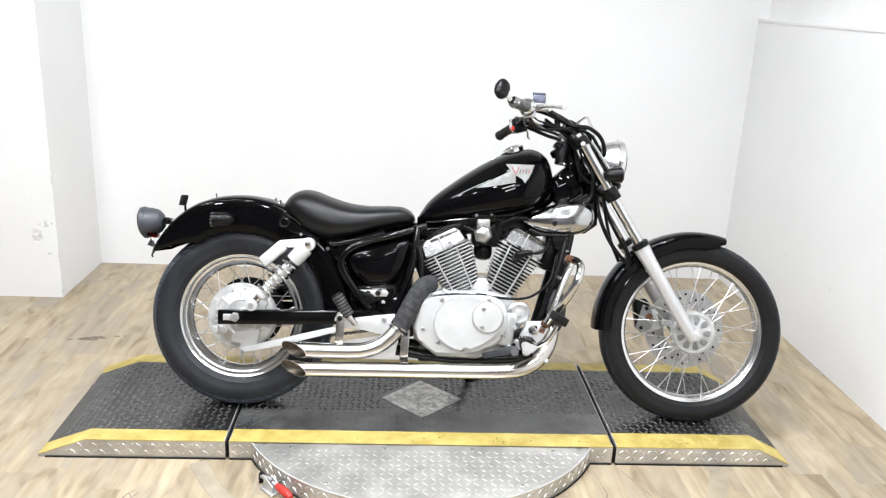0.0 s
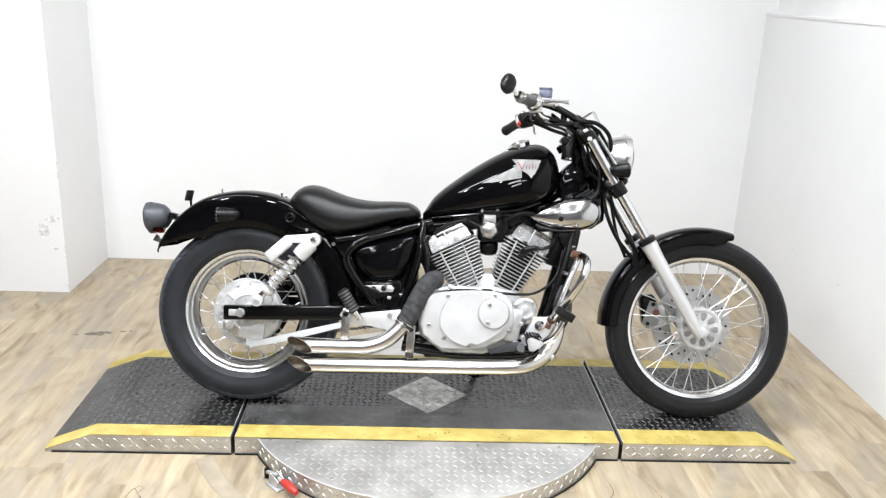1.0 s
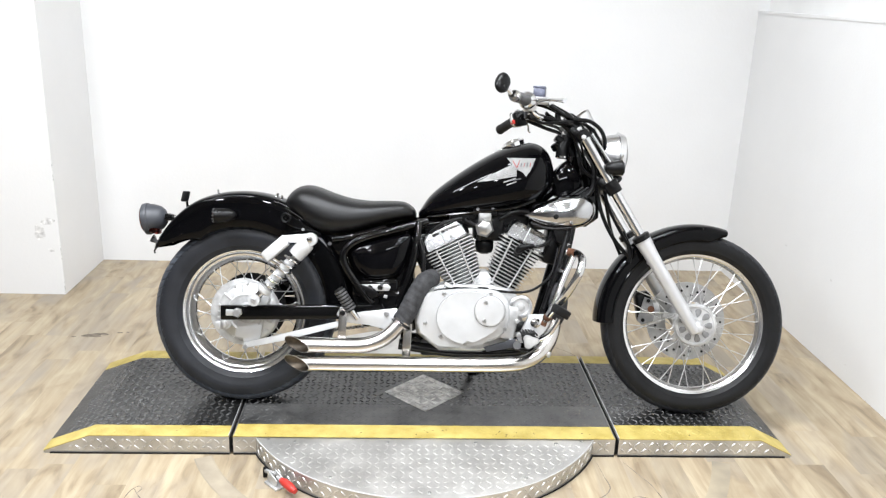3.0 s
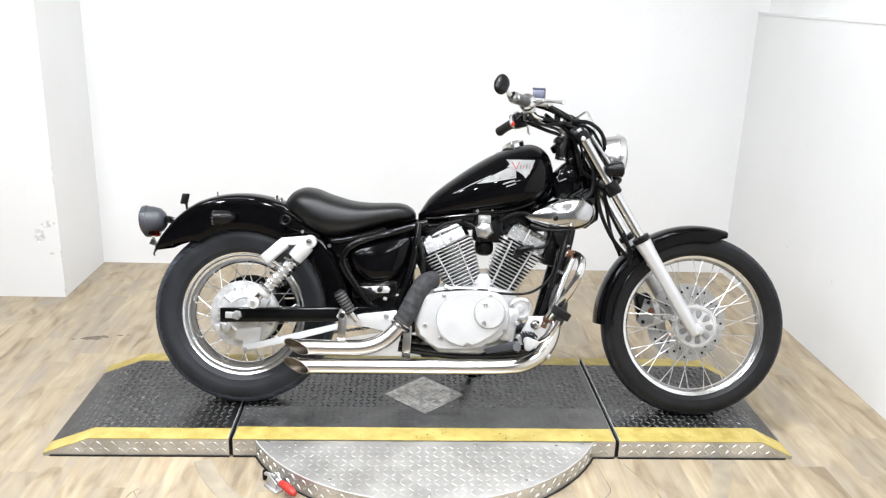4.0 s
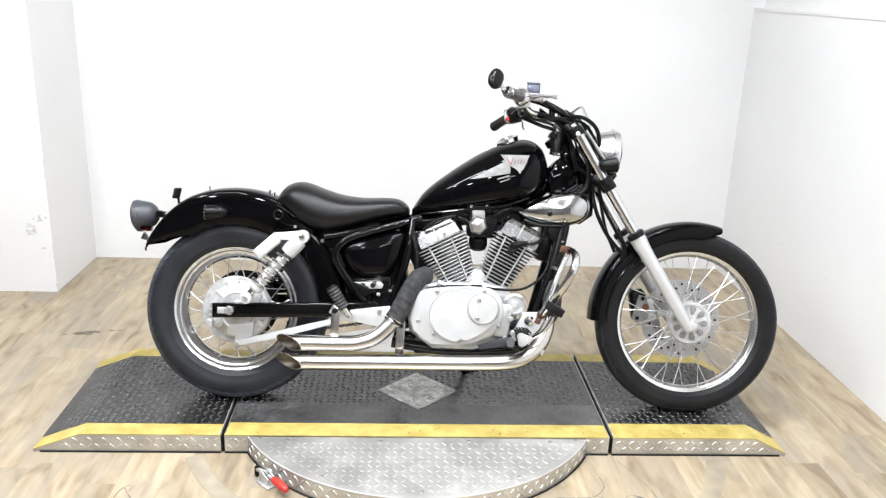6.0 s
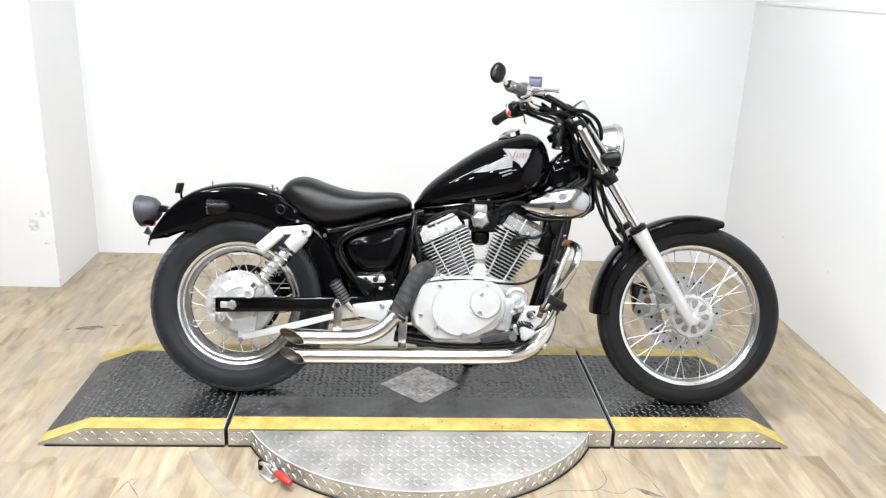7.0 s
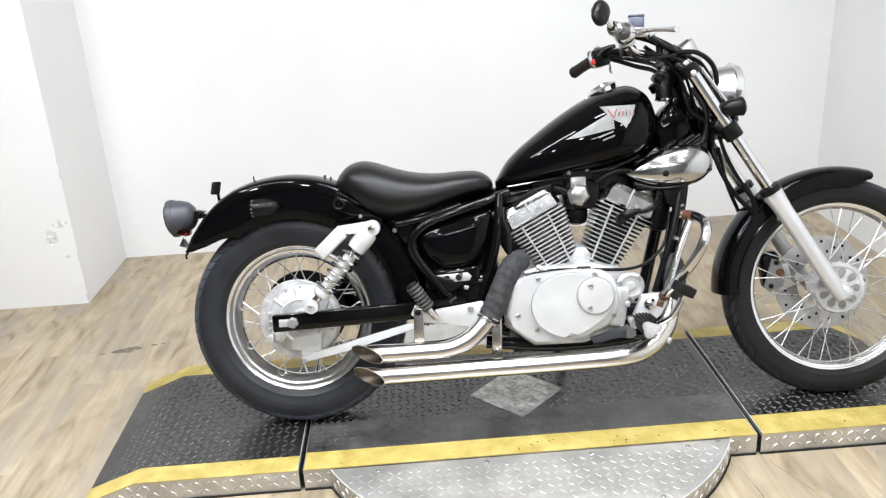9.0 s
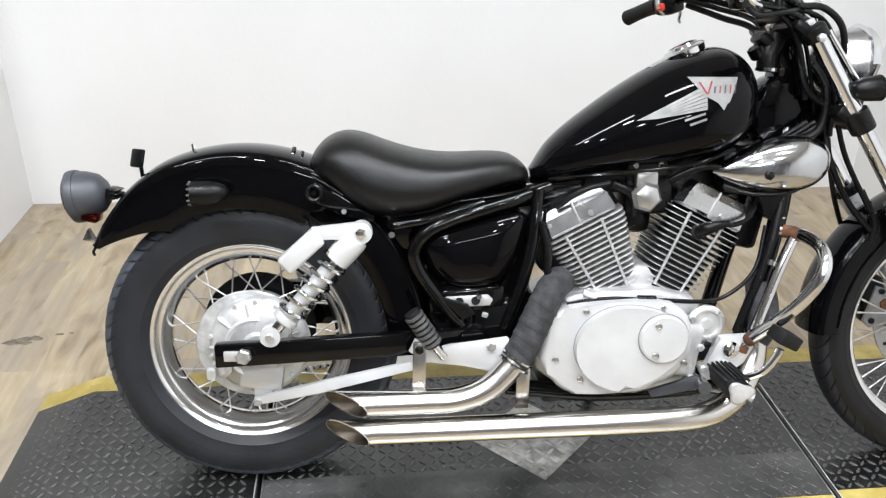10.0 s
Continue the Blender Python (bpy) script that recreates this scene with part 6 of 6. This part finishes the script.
part("rust_patch", T([(1.0535, -0.103, 0.5296), (1.0665, -0.1135, 0.5288), (1.0735, -0.138, 0.5272)], 0.0131, 12, 2), RUST, cb)
part("rust_patch", Lt([(0.0134, -0.008), (0.0137, -0.004), (0.0137, 0.004), (0.0134, 0.008)], (0.989, -0.146, 0.3255), (0.36, -0.75, 0.70), 14), RUST, cb)
fb = part("footrest_bracket", Pl([(0.928, 0.329), (0.988, 0.331), (1.000, 0.305), (0.982, 0.273), (0.945, 0.243), (0.905, 0.237), (0.895, 0.257), (0.920, 0.290)], -0.140, -0.122, 0.005), ALLOY, bike)
part("bracket_bolt", Lt([(0.016, 0), (0.016, 0.008), (0.009, 0.012), (0.002, 0.012)], (0.951, -0.140, 0.304), (0, -1, 0), 20), CHROME, fb)
part("rust_patch", B((0.980, -0.1405, 0.307), (0.018, 0.004, 0.026), (0, 20, 0), 0.001), RUST, fb)


def peg(y0, y1, k0, k1, grow=0.0):
    """A footrest of rounded three-sided section from y0 to y1, k0 and k1 times its size."""
    loop = []
    for k in range(24):
        a = 2 * math.pi * k / 24
        r = 0.0190 * (1 + 0.20 * math.cos(3 * (a - radians(250)))) + grow
        loop.append((r * math.cos(a) * 1.18, r * math.sin(a)))
    b = bmesh.new()
    loft(b, [[(0.923 + u * k, y, 0.263 + w * k) for u, w in loop] for y, k in ((y0, k0 * 0.86), (y0 - 0.006, k0), (y1 + 0.005, k1), (y1, k1 * 0.88))])
    return b


fr = part("forward_footrest", peg(-0.150, -0.262, 0.85, 1.04), GRIPR, bike, "ribbed rubber forward footrest with chrome end")
b = bmesh.new()
for k in range(6):
    u = -0.021 + 0.0084 * k
    box(b, (0.923 + u, -0.206, 0.263 + 0.0212 - 9.0 * (u - 0.003) ** 2), (0.0046, 0.096, 0.005), (0, 900 * u * 0.6, 0), 0.0012, 1)
pieces("tread_ridge", b, GRIPR, fr)
part("footrest_end", peg(-0.2615, -0.270, 1.0, 0.98, 0.0008), CAST, fr, "chrome end cap")
part("footrest_arm", T([(0.945, -0.138, 0.268), (0.935, -0.150, 0.267), (0.921, -0.166, 0.265)], 0.014, 10, 3), ALLOY, fr)
part("pedal_arm", T([(0.935, -0.145, 0.242), (0.960, -0.18, 0.256), (0.988, -0.21, 0.282), (1.005, -0.220, 0.312), (1.012, -0.222, 0.330)], 0.0078, 10, 5), CHROME, bike)
part("brake_pedal", B((1.018, -0.222, 0.352), (0.050, 0.042, 0.026), (12, 26, 20), 0.004), GRIPR, bike, "black rubber brake pedal pad")
part("lever_boss", T([(0.895, -0.125, 0.235), (0.892, -0.18, 0.238)], 0.013, 14, 1), CHROME, bike)
part("pedal_shaft", Pl([(0.79, 0.222), (0.885, 0.252), (0.905, 0.245), (0.90, 0.226), (0.80, 0.208)], -0.150, -0.138, 0.003), GREYPL, bike, "grey pedal lever plate")
part("lever_boss", T([(0.955, -0.13, 0.225), (1.0, -0.155, 0.205)], 0.009, 10, 1), CAST, bike)

# ---- floor planks ----
PW, PLn = 0.092, 0.70
plank_me = finish(B((0, 0, -0.006), (PW - 0.0001, PLn - 0.0001, 0.012)), "plank", WOOD)
rng = random.Random(7)
nx = int((XR + 2.42) / PW) + 1
for i in range(nx):
    x = XR - PW * (i + 0.5)
    y1 = (YB if x > -1.6 else 0.983) + 0.02
    y0 = y1 - rng.uniform(0.25, PLn)
    while y1 > -2.0:
        p = new("plank", plank_me)
        p.location = (x, (y0 + y1) / 2, FZ)
        p.scale = (1, (y1 - y0) / PLn, 1)
        p.parent = floor
        y0, y1 = y0 - PLn, y0
far = bmesh.new()
for x0, x1, y0, y1 in ((XL, -2.40, YF, YB), (-2.40, XR, YF, -1.9)):
    box(far, ((x0 + x1) / 2, (y0 + y1) / 2, FZ - 0.009), (x1 - x0, y1 - y0, 0.015))
part("plank_rest", far, WOOD, floor)

# worn arc, cracks and a dark scuff on the floor
for r0, r1, a0, a1 in ((0.712, 0.716, -157, -124), (0.762, 0.766, -157, -122), (0.716, 0.762, -157, -121), (0.945, 1.000, -52, -18)):
    wr_ = bmesh.new()
    band = [(radians(a0 + (a1 - a0) * k / 30)) for k in range(31)]
    loft(wr_, [[(r * math.cos(t), PC + r * math.sin(t), z) for r, z in ((r0, FZ), (r0, FZ + 0.0004), (r1, FZ + 0.0004), (r1, FZ))] for t in band])
    tagged(part("floor_wear", wr_, WEAR if 0.01 < r1 - r0 < 0.05 else WORNF), "pale worn arc on the wood floor round the turntable", "wear mark", kind="structure")
CR = [[(-0.852, -0.60), (-0.848, -0.565), (-0.838, -0.533), (-0.822, -0.556), (-0.800, -0.588), (-0.769, -0.640)], [(-0.838, -0.533), (-0.826, -0.520), (-0.815, -0.532), (-0.822, -0.556)],
      [(0.160, -0.760), (0.240, -0.735), (0.313, -0.697), (0.325, -0.660), (0.329, -0.614), (0.352, -0.596), (0.397, -0.574), (0.460, -0.576), (0.505, -0.566), (0.540, -0.520), (0.535, -0.460), (0.530, -0.385)], [(0.505, -0.566), (0.565, -0.590), (0.614, -0.562), (0.686, -0.608)], [(0.614, -0.380), (0.640, -0.440), (0.668, -0.505), (0.690, -0.606), (0.735, -0.690)],
      [(0.505, 0.505), (0.545, 0.478), (0.59, 0.437), (0.618, 0.395)]]
for k, line in enumerate(CR):
    cr = tube(bmesh.new(), [(x, y, 0.0) for x, y in line], 0.001, 6, 4, [0.0006, 0.0020, 0.0012, 0.0021, 0.0006])
    bmesh.ops.scale(cr, vec=(1, 1, 0.4), verts=cr.verts)
    bmesh.ops.translate(cr, vec=(0, 0, FZ), verts=cr.verts)
    tagged(part("floor_crack", cr, SCUFFL), "thin dark crack in the wood floor", "crack", kind="structure")
wd = bmesh.new()
loft(wd, [[(0.612, -0.558, z), (0.640, -0.570, z), (0.690, -0.607, z), (0.660, -0.606, z), (0.634, -0.590, z)] for z in (FZ, FZ + 0.0005)])
tagged(part("floor_scuff", wd, SCUFFL), "grey chipped patch on the wood floor", "scuff mark", kind="structure")
sc = bmesh.new()
for dx, dy, s, h in ((0, 0, 1, 0.0007), (0.034, 0.010, 0.7, 0.0009), (-0.030, -0.010, 0.6, 0.0011), (0.012, -0.012, 0.6, 0.0013), (0.092, 0.026, 0.4, 0.0006), (0.125, 0.030, 0.25, 0.0006), (-0.075, -0.018, 0.3, 0.0006)):
    ring = [(-1.318 + dx + 0.027 * s * (1 + 0.3 * math.sin(3 * t + dx * 90)) * math.cos(t), 0.535 + dy + 0.017 * s * (1 + 0.35 * math.sin(2 * t + dy * 300)) * math.sin(t)) for t in (2 * math.pi * k / 16 for k in range(16))]
    loft(sc, [[(x, y, z) for x, y in ring] for z in (FZ, FZ + h)])
tagged(part("floor_scuff", sc, SCUFF), "dark scuff mark on the wood floor", "scuff mark", kind="structure")

for y, z, w in ((0.825, 0.346, 0.024), (0.415, 0.328, 0.024), (0.211, 0.061, 0.020)):
    mk = bmesh.new()
    lathe(mk, [(w * 0.5, 0), (w * 0.4, 0.0006), (0.001, 0.0008)], (XR - 0.0002, y, z), (-1, 0, 0), 10)
    bmesh.ops.scale(mk, vec=(1, 1, 0.35), verts=mk.verts, space=Matrix.Translation((-XR, -y, -z)))
    tagged(part("wall_scuff", mk, WALLMARK), "faint grey scuff on the white wall", "scuff mark", kind="structure")

# rubbed marks on the wall corner standing forward
rnd = random.Random(11)
for x, z, w, h in ((-1.645, 0.335, 0.035, 0.022), (-1.685, 0.285, 0.028, 0.040), (-1.640, 0.205, 0.018, 0.012)):
    mk = bmesh.new()
    vs = [mk.verts.new((x + w * math.cos(a) * rnd.uniform(0.55, 1.1), 0.9826, z + h * math.sin(a) * rnd.uniform(0.55, 1.1))) for a in (2 * math.pi * k / 14 for k in range(14))]
    mk.faces.new(vs)
    for f in bmesh.ops.extrude_face_region(mk, geom=mk.faces[:])["geom"]:
        if isinstance(f, bmesh.types.BMVert):
            f.co.y -= 0.0004
    tagged(part("wall_scuff", mk, WALLMARK), "faint grey scuff on the white wall", "scuff mark", kind="structure")
for z0, z1 in ((0.0, 0.055), (0.16, 0.23), (0.52, 0.60)):
    tagged(part("worn_corner", B((-1.6005, 0.9825, (z0 + z1) / 2), (0.004, 0.004, z1 - z0), bevel=0.0012, seg=1), WALLMARK), "rubbed grey corner of the white wall", "scuff mark", kind="structure")

# flakes of rust and grit beside the joint of the deck
fl = bmesh.new()
rng = random.Random(21)
for k in range(130):
    x = 0.575 - abs(rng.gauss(0, 0.05)) if k % 4 else rng.uniform(-0.1, 1.0)
    y = rng.uniform(PY0 + 0.07, PY1 - 0.10)
    s = rng.uniform(0.0010, 0.0028)
    box(fl, (x, y, PH + 0.0016), (s * rng.uniform(1, 2.4), s, 0.0012), (0, 0, rng.uniform(0, 180)))
tagged(part("deck_grit", fl, GRIT), "pale rusty grit scattered on the deck", "grit", kind="stuff")
nk = bmesh.new()
for k in range(26):
    x = rng.gauss(0.12, 0.16) if k % 3 else rng.uniform(-1.0, 1.0)
    y = PY0 + rng.uniform(0.004, 0.052)
    s = rng.uniform(0.0012, 0.003)
    box(nk, (x, y, PH + 0.0018), (s * rng.uniform(1, 3), s, 0.0006), (0, 0, rng.uniform(0, 180)))
tagged(part("paint_chips", nk, BLACK), "small dark chips in the yellow edge paint", "paint chip", kind="stuff")
